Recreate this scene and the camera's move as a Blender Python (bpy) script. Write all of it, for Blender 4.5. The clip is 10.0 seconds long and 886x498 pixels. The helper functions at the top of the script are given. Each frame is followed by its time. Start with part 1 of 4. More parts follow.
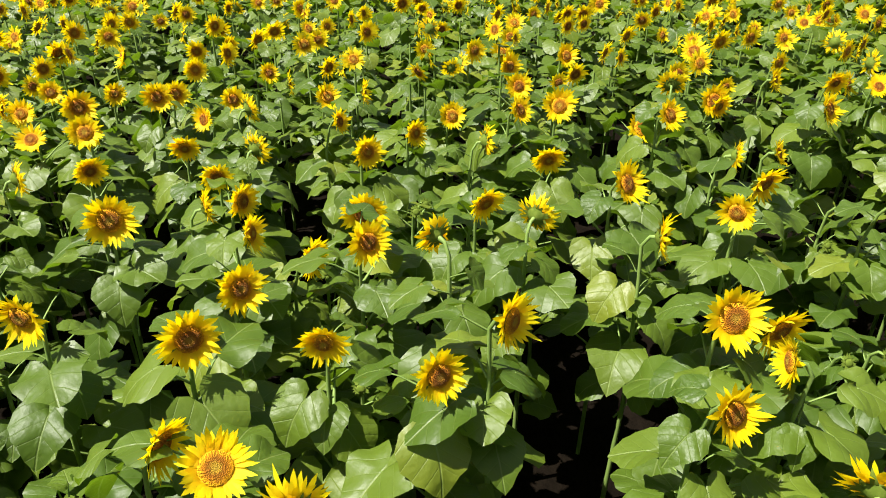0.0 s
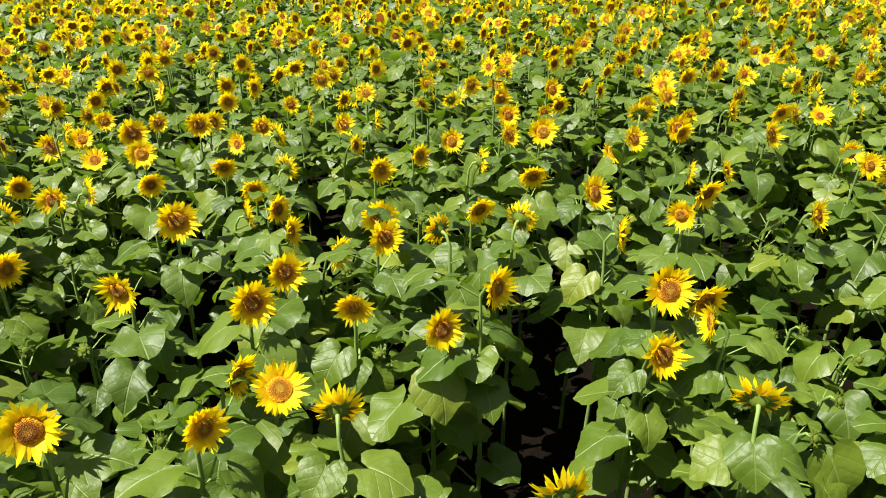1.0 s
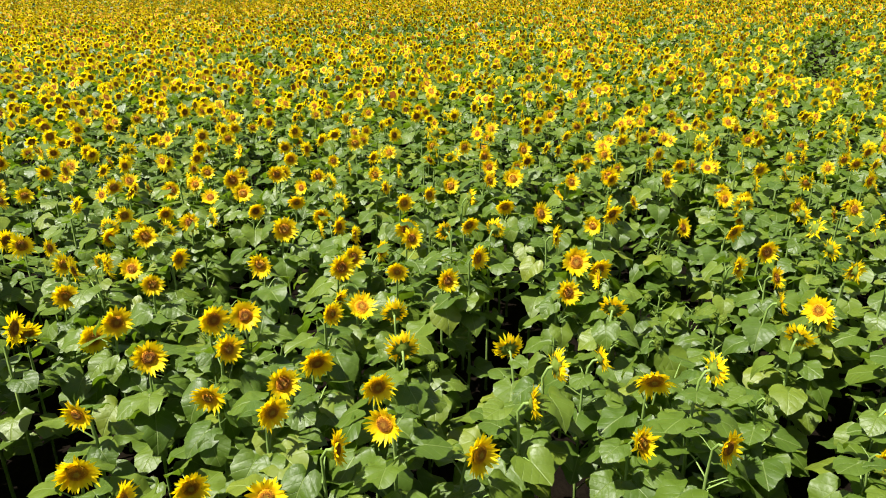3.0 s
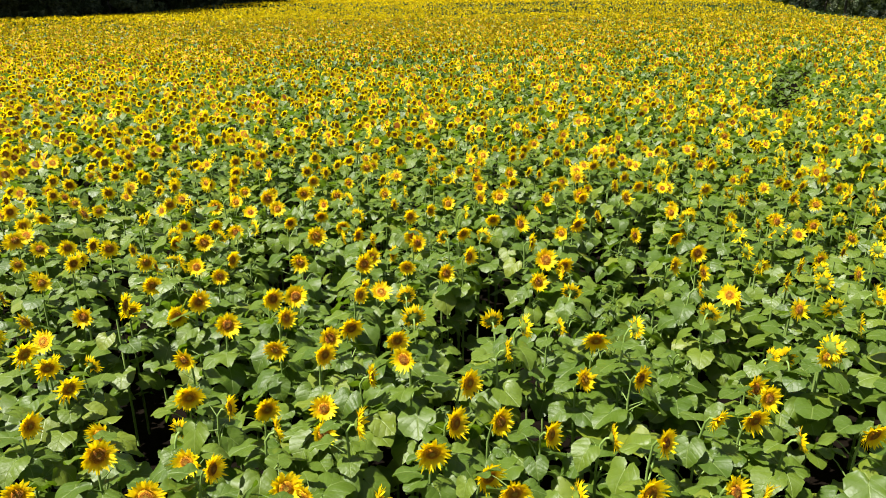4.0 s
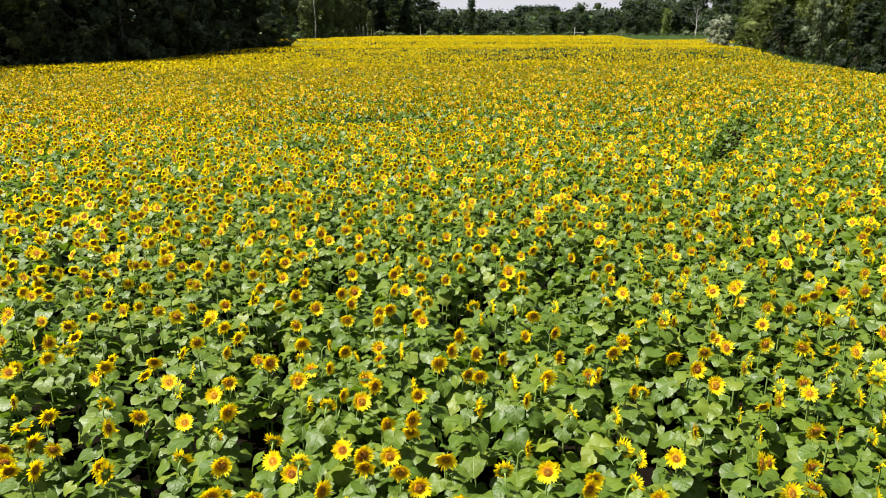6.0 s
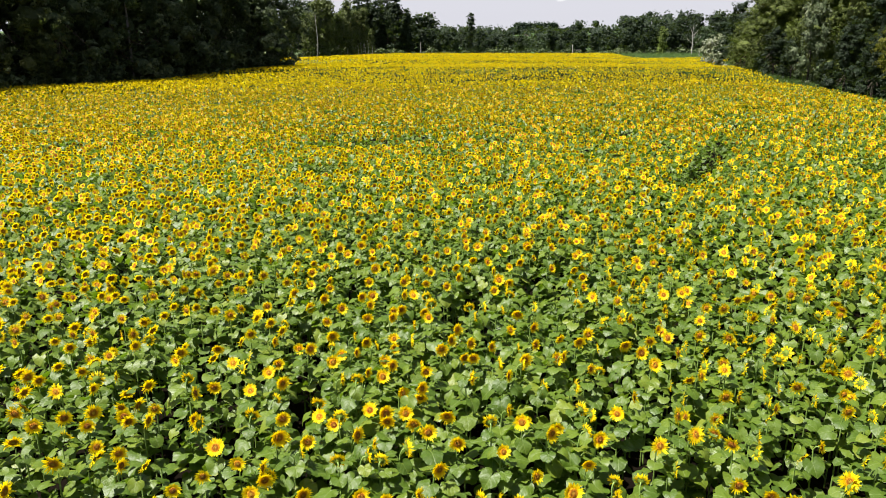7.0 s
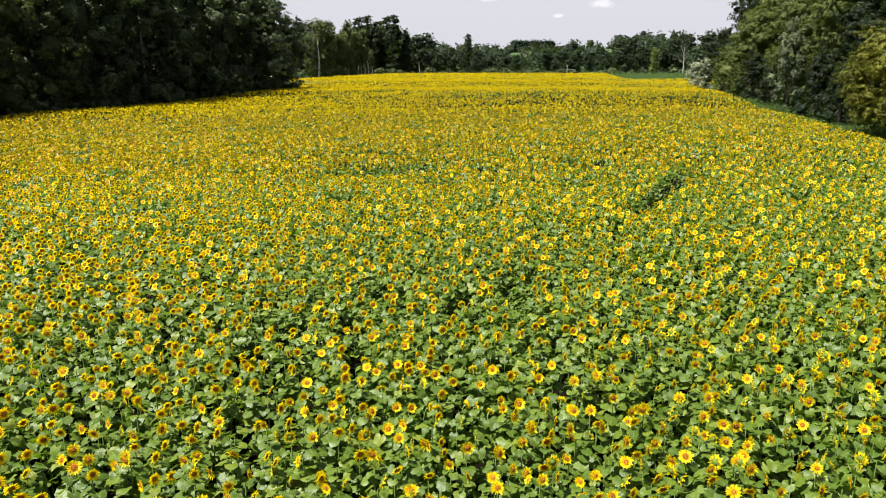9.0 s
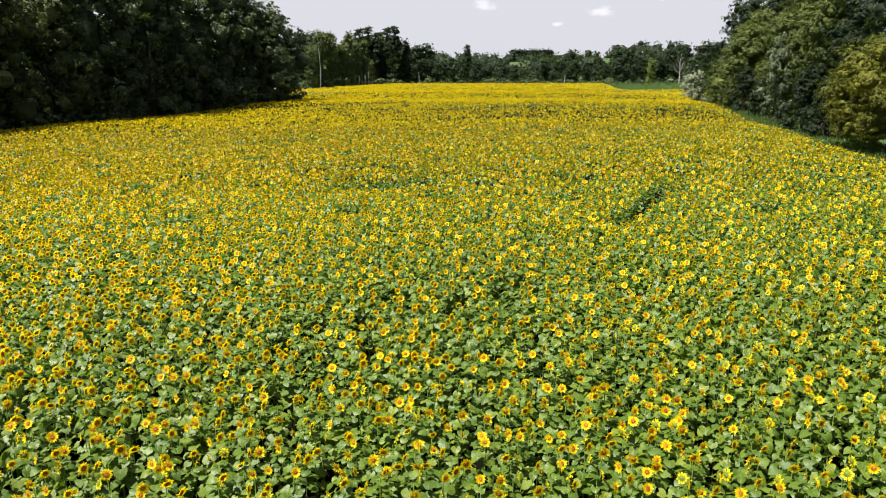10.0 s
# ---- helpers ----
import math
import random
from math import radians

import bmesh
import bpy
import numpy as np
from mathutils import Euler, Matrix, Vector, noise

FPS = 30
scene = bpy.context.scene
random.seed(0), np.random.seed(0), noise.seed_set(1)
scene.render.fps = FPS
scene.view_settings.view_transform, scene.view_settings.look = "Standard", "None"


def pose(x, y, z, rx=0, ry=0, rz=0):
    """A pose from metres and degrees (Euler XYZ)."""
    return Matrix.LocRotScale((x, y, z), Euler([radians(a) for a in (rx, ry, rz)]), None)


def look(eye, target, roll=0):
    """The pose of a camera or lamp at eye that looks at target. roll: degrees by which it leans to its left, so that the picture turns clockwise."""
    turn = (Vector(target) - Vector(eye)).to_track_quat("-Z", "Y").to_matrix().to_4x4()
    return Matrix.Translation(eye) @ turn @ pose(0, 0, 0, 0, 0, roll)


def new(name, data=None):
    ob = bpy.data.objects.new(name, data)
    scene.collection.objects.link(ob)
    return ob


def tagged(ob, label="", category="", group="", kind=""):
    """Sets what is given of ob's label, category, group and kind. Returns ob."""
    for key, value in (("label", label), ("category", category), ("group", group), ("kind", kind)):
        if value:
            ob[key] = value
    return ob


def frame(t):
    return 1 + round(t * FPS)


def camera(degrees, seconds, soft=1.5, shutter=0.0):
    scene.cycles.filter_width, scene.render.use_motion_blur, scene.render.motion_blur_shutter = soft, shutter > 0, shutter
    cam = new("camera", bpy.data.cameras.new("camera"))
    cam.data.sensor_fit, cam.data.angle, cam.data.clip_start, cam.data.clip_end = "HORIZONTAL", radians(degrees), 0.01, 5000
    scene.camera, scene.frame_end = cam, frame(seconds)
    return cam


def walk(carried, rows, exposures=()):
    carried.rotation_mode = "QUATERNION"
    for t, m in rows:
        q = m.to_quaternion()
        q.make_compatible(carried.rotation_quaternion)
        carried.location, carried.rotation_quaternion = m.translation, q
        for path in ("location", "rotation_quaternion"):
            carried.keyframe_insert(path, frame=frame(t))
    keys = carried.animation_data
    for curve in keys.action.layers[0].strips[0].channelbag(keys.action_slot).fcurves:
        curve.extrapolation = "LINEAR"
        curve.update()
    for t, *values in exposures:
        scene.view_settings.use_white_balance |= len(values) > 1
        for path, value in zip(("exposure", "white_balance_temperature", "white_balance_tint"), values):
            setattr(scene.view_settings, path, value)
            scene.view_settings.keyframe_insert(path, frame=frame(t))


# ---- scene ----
cam = camera(63.7, 10.0, soft=1.0)
METRES, EYE, TILT, LEAN, TURN = 20.0, 3.1, -29.5, 0.0, 0.0
ROWS = [
    (0.0, 0.0, 0.0, 0.0, -0.0, -0.0, 0.0),
    (0.5, -0.0004, -0.0173, -0.0052, -0.02, 1.21, 0.01),
    (1.0, -0.0006, -0.0373, -0.0097, -0.04, 2.5, 0.02),
    (1.5, -0.0009, -0.0625, -0.0164, -0.07, 3.75, 0.05),
    (2.0, -0.0016, -0.0888, -0.0239, -0.13, 4.79, 0.08),
    (2.5, -0.0029, -0.1215, -0.0325, -0.21, 6.07, 0.12),
    (4.0, -0.0057, -0.235, -0.0638, -0.55, 9.15, 0.3),
    (4.5, -0.0069, -0.2822, -0.0753, -0.57, 9.95, 0.31),
    (5.0, -0.0082, -0.329, -0.0861, -0.63, 10.56, 0.33),
    (5.5, -0.0091, -0.3823, -0.0989, -0.71, 11.28, 0.4),
    (7.0, -0.0133, -0.552, -0.1392, -0.73, 13.19, 0.43),
    (7.5, -0.0151, -0.6175, -0.1544, -0.78, 13.53, 0.46),
    (8.0, -0.0163, -0.6803, -0.1688, -0.82, 13.79, 0.47),
    (8.5, -0.0182, -0.7514, -0.1857, -0.85, 14.06, 0.49),
    (9.0, -0.0201, -0.8199, -0.2025, -0.88, 14.37, 0.5),
    (9.5, -0.0219, -0.8974, -0.2214, -0.89, 14.66, 0.5),
    (10.0, -0.0234, -0.9706, -0.2388, -0.92, 14.98, 0.51),
]
walk(cam, [(t, pose(0, 0, EYE, TILT, LEAN, TURN) @ pose(METRES * x, METRES * y, METRES * z, 90 + pitch, roll, yaw)) for t, x, y, z, yaw, pitch, roll in ROWS])

# ---- sky, sun, exposure ----
SUN_EL, SUN_AZ = 63.5, -110.0   # degrees; azimuth from +y (ahead), minus is to the left
scene.view_settings.exposure = 1.42
sun_way = Vector((math.sin(radians(SUN_AZ)) * math.cos(radians(SUN_EL)), math.cos(radians(SUN_AZ)) * math.cos(radians(SUN_EL)), math.sin(radians(SUN_EL))))
sun = new("sun", bpy.data.lights.new("sun", "SUN"))
sun.data.energy, sun.data.angle, sun.data.color = 5.0, radians(0.53), (1.0, 0.96, 0.88)
sun.matrix_world = look(sun_way * 200, (0, 0, 0))

world = bpy.data.worlds.new("sky")
scene.world = world
world.use_nodes = True
wn, wl = world.node_tree.nodes, world.node_tree.links
wn.clear()
w_out = wn.new("ShaderNodeOutputWorld")
w_bg = wn.new("ShaderNodeBackground")
w_sky = wn.new("ShaderNodeTexSky")
w_sky.sky_type = "NISHITA"
w_sky.sun_disc = False
w_sky.sun_elevation, w_sky.sun_rotation = radians(SUN_EL), radians(SUN_AZ)
w_sky.dust_density, w_sky.air_density = 2.5, 1.0
w_gain = wn.new("ShaderNodeMix")
w_gain.data_type, w_gain.blend_type = "RGBA", "MULTIPLY"
w_gain.inputs[0].default_value = 1.0
w_gain.inputs[7].default_value = (0.035, 0.035, 0.035, 1)
wl.new(w_sky.outputs[0], w_gain.inputs[6])
w_haze = wn.new("ShaderNodeMix")
w_haze.data_type = "RGBA"
w_haze.inputs[7].default_value = (0.288, 0.288, 0.316, 1)
wl.new(w_gain.outputs[2], w_haze.inputs[6])
w_co = wn.new("ShaderNodeTexCoord")
# the haze thins towards the zenith
w_up = wn.new("ShaderNodeSeparateXYZ")
wl.new(w_co.outputs["Generated"], w_up.inputs[0])
w_thin = wn.new("ShaderNodeMapRange")
w_thin.inputs[1].default_value, w_thin.inputs[2].default_value = 0.10, 0.40
w_thin.inputs[3].default_value, w_thin.inputs[4].default_value = 0.92, 0.12
wl.new(w_up.outputs[2], w_thin.inputs[0])
wl.new(w_thin.outputs[0], w_haze.inputs[0])
last = w_haze.outputs[2]


def sky_way(az, el):
    return (math.sin(radians(az)) * math.cos(radians(el)), math.cos(radians(az)) * math.cos(radians(el)), math.sin(radians(el)))


# small fair-weather clouds: azimuth, elevation, width in degrees
w_noise = wn.new("ShaderNodeTexNoise")
w_noise.inputs["Scale"].default_value = 55.0
w_noise.inputs["Detail"].default_value = 4.0
w_map = wn.new("ShaderNodeMapping")
w_map.inputs["Scale"].default_value = (1, 1, 2.2)
wl.new(w_co.outputs["Generated"], w_map.inputs[0])
wl.new(w_map.outputs[0], w_noise.inputs[0])
for az, el, wide in ((4.1, 4.35, 1.6), (13.0, 3.8, 1.7), (9.7, 2.95, 0.7), (17.4, 4.75, 1.2), (-9.0, 9.0, 3.0), (30.0, 11.0, 4.0), (-35.0, 12.0, 4.0)):
    dist = wn.new("ShaderNodeVectorMath")
    dist.operation = "DISTANCE"
    squash = wn.new("ShaderNodeMapping")
    squash.inputs["Scale"].default_value = (1, 1, 2.4)
    wl.new(w_co.outputs["Generated"], squash.inputs[0])
    wl.new(squash.outputs[0], dist.inputs[0])
    d = sky_way(az, el)
    dist.inputs[1].default_value = (d[0], d[1], d[2] * 2.4)
    add = wn.new("ShaderNodeMath")
    add.operation = "MULTIPLY_ADD"
    wl.new(w_noise.outputs[0], add.inputs[0])
    add.inputs[1].default_value = radians(wide) * 1.3
    wl.new(dist.outputs["Value"], add.inputs[2])
    ramp = wn.new("ShaderNodeMapRange")
    ramp.interpolation_type = "SMOOTHSTEP"
    ramp.inputs[1].default_value = radians(wide) * 0.75
    ramp.inputs[2].default_value = radians(wide) * 1.35
    ramp.inputs[3].default_value, ramp.inputs[4].default_value = 0.75, 0.0
    wl.new(add.outputs[0], ramp.inputs[0])
    mix = wn.new("ShaderNodeMix")
    mix.data_type = "RGBA"
    wl.new(ramp.outputs[0], mix.inputs[0])
    wl.new(last, mix.inputs[6])
    mix.inputs[7].default_value = (0.395, 0.392, 0.403, 1)
    last = mix.outputs[2]
wl.new(last, w_bg.inputs[0])
w_bg.inputs[1].default_value = 1.0
wl.new(w_bg.outputs[0], w_out.inputs[0])


# ---- materials ----
class Mat:
    """A node material with a Principled surface and short ways to add to it."""

    def __init__(self, name, rough=0.6, spec=0.4):
        self.m = bpy.data.materials.new(name)
        self.m.use_nodes = True
        self.n, self.l = self.m.node_tree.nodes, self.m.node_tree.links
        self.b = self.n["Principled BSDF"]
        self.out = self.n["Material Output"]
        self.b.inputs["Roughness"].default_value = rough
        self.b.inputs["Specular IOR Level"].default_value = spec

    def node(self, kind, **kw):
        x = self.n.new("ShaderNode" + kind)
        for k, v in kw.items():
            x.inputs[k.replace("_", " ")].default_value = v
        return x

    def math(self, op, a, b=None, c=None, clamp=False):
        x = self.n.new("ShaderNodeMath")
        x.operation, x.use_clamp = op, clamp
        for i, v in enumerate((a, b, c)):
            if v is None:
                continue
            if isinstance(v, (int, float)):
                x.inputs[i].default_value = v
            else:
                self.l.new(v, x.inputs[i])
        return x.outputs[0]

    def mix(self, fac, a, b, blend="MIX"):
        x = self.n.new("ShaderNodeMix")
        x.data_type, x.blend_type = "RGBA", blend
        for i, v in ((0, fac), (6, a), (7, b)):
            if isinstance(v, (int, float)):
                x.inputs[i].default_value = v
            elif isinstance(v, tuple):
                x.inputs[i].default_value = (*v, 1)
            else:
                self.l.new(v, x.inputs[i])
        return x.outputs[2]

    def ramp(self, fac, *stops):
        x = self.n.new("ShaderNodeValToRGB")
        e = x.color_ramp.elements
        while len(e) < len(stops):
            e.new(0.5)
        for el, (p, c) in zip(e, stops):
            el.position, el.color = p, (*c, 1)
        self.l.new(fac, x.inputs[0])
        return x.outputs[0]

    def noise(self, scale, detail=3.0, coord="Object", stretch=None):
        tc = self.n.new("ShaderNodeTexCoord")
        v = tc.outputs[coord]
        if stretch:
            mp = self.n.new("ShaderNodeMapping")
            mp.inputs["Scale"].default_value = stretch
            self.l.new(v, mp.inputs[0])
            v = mp.outputs[0]
        x = self.node("TexNoise", Scale=scale, Detail=detail)
        self.l.new(v, x.inputs[0])
        return x.outputs[0]

    def world_noise(self, scale, detail=2.0):
        g = self.n.new("ShaderNodeNewGeometry")
        x = self.node("TexNoise", Scale=scale, Detail=detail)
        self.l.new(g.outputs["Position"], x.inputs[0])
        return x.outputs[0]

    def uv(self):
        tc = self.n.new("ShaderNodeTexCoord")
        s = self.n.new("ShaderNodeSeparateXYZ")
        self.l.new(tc.outputs["UV"], s.inputs[0])
        return s.outputs[0], s.outputs[1]

    def chance(self):
        """A number of its own for each piece: of the object and of the island."""
        g = self.n.new("ShaderNodeNewGeometry")
        o = self.n.new("ShaderNodeObjectInfo")
        return self.math("FRACT", self.math("ADD", g.outputs["Random Per Island"], o.outputs["Random"]))

    def colour(self, c):
        if isinstance(c, tuple):
            self.b.inputs["Base Color"].default_value = (*c, 1)
        else:
            self.l.new(c, self.b.inputs["Base Color"])
        return self

    def bump(self, height, strength=0.3, distance=0.01):
        x = self.node("Bump", Strength=strength, Distance=distance)
        self.l.new(height, x.inputs["Height"])
        self.l.new(x.outputs[0], self.b.inputs["Normal"])
        return self

    def thin(self, c, share):
        """Lets light through, as leaves and petals do."""
        t = self.n.new("ShaderNodeBsdfTranslucent")
        if isinstance(c, tuple):
            t.inputs[0].default_value = (*c, 1)
        else:
            self.l.new(c, t.inputs[0])
        x = self.n.new("ShaderNodeMixShader")
        x.inputs[0].default_value = share
        self.l.new(self.b.outputs[0], x.inputs[1])
        self.l.new(t.outputs[0], x.inputs[2])
        self.l.new(x.outputs[0], self.out.inputs[0])
        return self


def sunflower_leaf_material():
    m = Mat("sunflower_leaf", rough=0.42, spec=0.44)
    u, v = m.uv()
    side = m.math("ABSOLUTE", u)
    rib = m.math("SUBTRACT", 1.0, m.math("MULTIPLY", side, 30.0), clamp=True)
    # side veins leave the midrib at a slant, wider apart towards the tip
    slant = m.math("SUBTRACT", v, m.math("MULTIPLY", side, 0.85))
    wave = m.math("ABSOLUTE", m.math("SINE", m.math("MULTIPLY", slant, 8.0)))
    veins = m.math("SUBTRACT", 1.0, m.math("MULTIPLY", wave, 8.0), clamp=True)
    lines = m.math("MAXIMUM", rib, m.math("MULTIPLY", veins, 0.35))
    c = m.chance()
    base = m.ramp(c, (0.0, (0.042, 0.079, 0.006)), (0.5, (0.074, 0.118, 0.009)), (0.88, (0.112, 0.157, 0.013)), (1.0, (0.170, 0.198, 0.016)))
    blotch = m.noise(11.0, 4.0)
    base = m.mix(m.math("MULTIPLY", blotch, 0.45), base, (0.076, 0.134, 0.012))
    base = m.mix(m.math("MULTIPLY", lines, 0.42), base, (0.26, 0.33, 0.10))
    fine = m.noise(70.0, 4.0)
    # the blade is quilted between its veins
    height = m.math("ADD", m.math("MULTIPLY", lines, -0.5), m.math("MULTIPLY", fine, 0.35))
    height = m.math("ADD", height, m.math("MULTIPLY", wave, 0.25))
    height = m.math("ADD", height, m.math("MULTIPLY", m.noise(17.0, 2.0), 1.4))
    m.colour(base).bump(height, 0.5, 0.010)
    rough = m.math("ADD", 0.36, m.math("MULTIPLY", blotch, 0.24))
    m.l.new(rough, m.b.inputs["Roughness"])
    m.thin(m.mix(0.55, base, (0.18, 0.33, 0.004)), 0.34)
    return m.m


def petal_material():
    m = Mat("petal", rough=0.55, spec=0.25)
    u, v = m.uv()
    c = m.chance()
    tip = m.ramp(c, (0.0, (0.86, 0.62, 0.003)), (0.4, (0.90, 0.74, 0.004)), (1.0, (0.92, 0.82, 0.011)))
    col = m.mix(m.math("POWER", m.math("SUBTRACT", 1.0, v, clamp=True), 3.5), tip, (0.78, 0.38, 0.002))
    streak = m.noise(1.0, 2.0, "UV", (22.0, 1.5, 1.0))
    col = m.mix(m.math("MULTIPLY", streak, 0.24), col, (0.86, 0.63, 0.0))
    m.colour(col).bump(streak, 0.3, 0.003)
    m.thin(m.mix(0.5, col, (0.96, 0.67, 0.0)), 0.53)
    return m.m


def seed_disc_material():
    m = Mat("seed_disc", rough=0.8, spec=0.2)
    u, v = m.uv()
    grain = m.node("TexVoronoi", Scale=13.0)
    fringe = m.noise(5.0, 5.0, "UV")
    tc = m.n.new("ShaderNodeTexCoord")
    m.l.new(tc.outputs["UV"], grain.inputs[0])
    r = m.math("SQRT", m.math("ADD", m.math("MULTIPLY", u, u), m.math("MULTIPLY", v, v)))
    r = m.math("ADD", r, m.math("MULTIPLY", m.math("SUBTRACT", grain.outputs[0], 0.3), 0.22))
    r = m.math("ADD", r, m.math("MULTIPLY", m.math("SUBTRACT", fringe, 0.5), 0.5))
    young = m.ramp(r, (0.0, (0.40, 0.30, 0.030)), (0.30, (0.50, 0.30, 0.018)), (0.48, (0.34, 0.120, 0.006)), (0.75, (0.58, 0.235, 0.005)), (1.0, (0.84, 0.46, 0.004)))
    old = m.ramp(r, (0.0, (0.27, 0.155, 0.018)), (0.3, (0.34, 0.145, 0.010)), (0.5, (0.20, 0.060, 0.005)), (0.72, (0.27, 0.085, 0.004)), (0.88, (0.48, 0.175, 0.004)), (1.0, (0.72, 0.33, 0.004)))
    col = m.mix(m.math("POWER", m.chance(), 0.9), young, old)
    m.colour(col).bump(grain.outputs[0], 1.0, 0.01)
    return m.m


def stalk_material():
    m = Mat("stalk", rough=0.6, spec=0.3)
    n = m.noise(30.0, 3.0, stretch=(1, 1, 0.2))
    m.colour(m.ramp(n, (0.25, (0.10, 0.17, 0.03)), (0.75, (0.20, 0.28, 0.07)))).bump(n, 0.3, 0.004)
    return m.m


def bract_material():
    m = Mat("bract", rough=0.75, spec=0.12)
    n = m.noise(40.0, 3.0)
    col = m.ramp(n, (0.2, (0.085, 0.135, 0.012)), (0.8, (0.175, 0.230, 0.035)))
    m.colour(col).bump(n, 0.3, 0.004).thin(col, 0.25)
    return m.m


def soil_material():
    m = Mat("shaded_soil", rough=1.0, spec=0.03)
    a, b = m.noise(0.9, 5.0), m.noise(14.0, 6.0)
    # near-black brown: the shade between the plants is put into the earth's colour
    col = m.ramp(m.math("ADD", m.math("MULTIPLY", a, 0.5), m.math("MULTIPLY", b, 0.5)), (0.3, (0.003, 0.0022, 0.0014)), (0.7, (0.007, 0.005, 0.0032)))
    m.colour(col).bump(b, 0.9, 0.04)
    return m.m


def grass_material():
    m = Mat("grass", rough=0.75, spec=0.25)
    a, b = m.noise(0.05, 5.0), m.noise(2.5, 5.0)
    col = m.ramp(m.math("ADD", m.math("MULTIPLY", a, 0.6), m.math("MULTIPLY", b, 0.4)), (0.3, (0.030, 0.060, 0.016)), (0.55, (0.050, 0.090, 0.024)), (0.75, (0.090, 0.120, 0.042)))
    m.colour(col).bump(b, 0.8, 0.15)
    return m.m


def foliage_material(name, dark, mid, light, share=0.3, rough=0.5, patch=0.25):
    m = Mat(name, rough=rough, spec=0.22)
    leafy = m.world_noise(2.2, 5.0)
    f = m.math("ADD", m.math("MULTIPLY", m.chance(), 0.26), m.math("MULTIPLY", m.world_noise(patch), 0.40))
    f = m.math("ADD", f, m.math("MULTIPLY", leafy, 0.34))
    col = m.ramp(f, (0.24, dark), (0.5, mid), (0.76, light))
    m.colour(col).bump(leafy, 1.0, 0.5)
    m.thin(m.mix(0.4, col, (0.16, 0.24, 0.02)), share)
    return m.m


def bark_material(name, dark, light):
    m = Mat(name, rough=0.9, spec=0.2)
    n = m.noise(3.0, 5.0, stretch=(3, 3, 0.5))
    m.colour(m.ramp(n, (0.3, dark), (0.7, light))).bump(n, 0.8, 0.05)
    return m.m


LEAF, PETAL, DISC = sunflower_leaf_material(), petal_material(), seed_disc_material()
STALK, BRACT = stalk_material(), bract_material()
SHADED_SOIL, GRASS = soil_material(), grass_material()
OAK = foliage_material("oak_foliage", (0.010, 0.018, 0.007), (0.038, 0.060, 0.021), (0.195, 0.228, 0.115), 0.22, 0.5)
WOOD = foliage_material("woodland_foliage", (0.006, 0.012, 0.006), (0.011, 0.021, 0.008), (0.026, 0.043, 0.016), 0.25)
FRESH = foliage_material("fresh_foliage", (0.024, 0.036, 0.008), (0.074, 0.097, 0.019), (0.190, 0.220, 0.060), 0.32)
SILVER = foliage_material("silver_foliage", (0.038, 0.060, 0.022), (0.085, 0.112, 0.055), (0.300, 0.330, 0.215), 0.25, 0.5, 0.5)
WILLOW = foliage_material("yellow_willow_foliage", (0.046, 0.050, 0.005), (0.102, 0.106, 0.010), (0.205, 0.200, 0.022), 0.32)
BLOSSOM = foliage_material("blossom_foliage", (0.050, 0.075, 0.025), (0.170, 0.200, 0.105), (0.780, 0.770, 0.690), 0.2)
BIRCHLEAF = foliage_material("birch_foliage", (0.034, 0.046, 0.012), (0.070, 0.088, 0.024), (0.130, 0.150, 0.050), 0.3)
DARKPINE = foliage_material("conifer_foliage", (0.010, 0.020, 0.012), (0.016, 0.030, 0.016), (0.030, 0.048, 0.022), 0.1)
DULL = foliage_material("grey_green_foliage", (0.020, 0.036, 0.016), (0.034, 0.056, 0.024), (0.066, 0.094, 0.044), 0.25)
POPLAR = foliage_material("young_poplar_foliage", (0.060, 0.085, 0.016), (0.100, 0.135, 0.026), (0.150, 0.190, 0.045), 0.3)
GREENCROP = foliage_material("unripe_crop", (0.060, 0.115, 0.030), (0.095, 0.165, 0.045), (0.140, 0.215, 0.065), 0.3)
LIME = foliage_material("olive_foliage", (0.016, 0.024, 0.007), (0.050, 0.066, 0.018), (0.150, 0.168, 0.055), 0.25, 0.5)
VERGE = foliage_material("verge_grass", (0.040, 0.078, 0.016), (0.070, 0.120, 0.026), (0.120, 0.165, 0.050), 0.35)
BARK = bark_material("bark", (0.035, 0.027, 0.020), (0.100, 0.082, 0.065))
PALEBARK = bark_material("pale_bark", (0.20, 0.19, 0.17), (0.42, 0.40, 0.37))
POSTWOOD = bark_material("weathered_post", (0.30, 0.28, 0.26), (0.48, 0.46, 0.43))


# ---- mesh kits: vertices, triangles, uv per vertex, material slot per triangle ----
class Kit:
    def __init__(self, v, f, uv=None, mi=0):
        self.v = np.asarray(v, float).reshape(-1, 3)
        self.f = np.asarray(f, int).reshape(-1, 3)
        self.uv = np.zeros((len(self.v), 2)) if uv is None else np.asarray(uv, float)
        self.mi = np.full(len(self.f), mi) if np.isscalar(mi) else np.asarray(mi)

    def moved(self, m):
        a = np.array(m)
        return Kit(self.v @ a[:3, :3].T + a[:3, 3], self.f, self.uv, self.mi)


def joined(kits):
    n, v, f, uv, mi = 0, [], [], [], []
    for k in kits:
        v.append(k.v), f.append(k.f + n), uv.append(k.uv), mi.append(k.mi)
        n += len(k.v)
    return Kit(np.concatenate(v), np.concatenate(f), np.concatenate(uv), np.concatenate(mi))


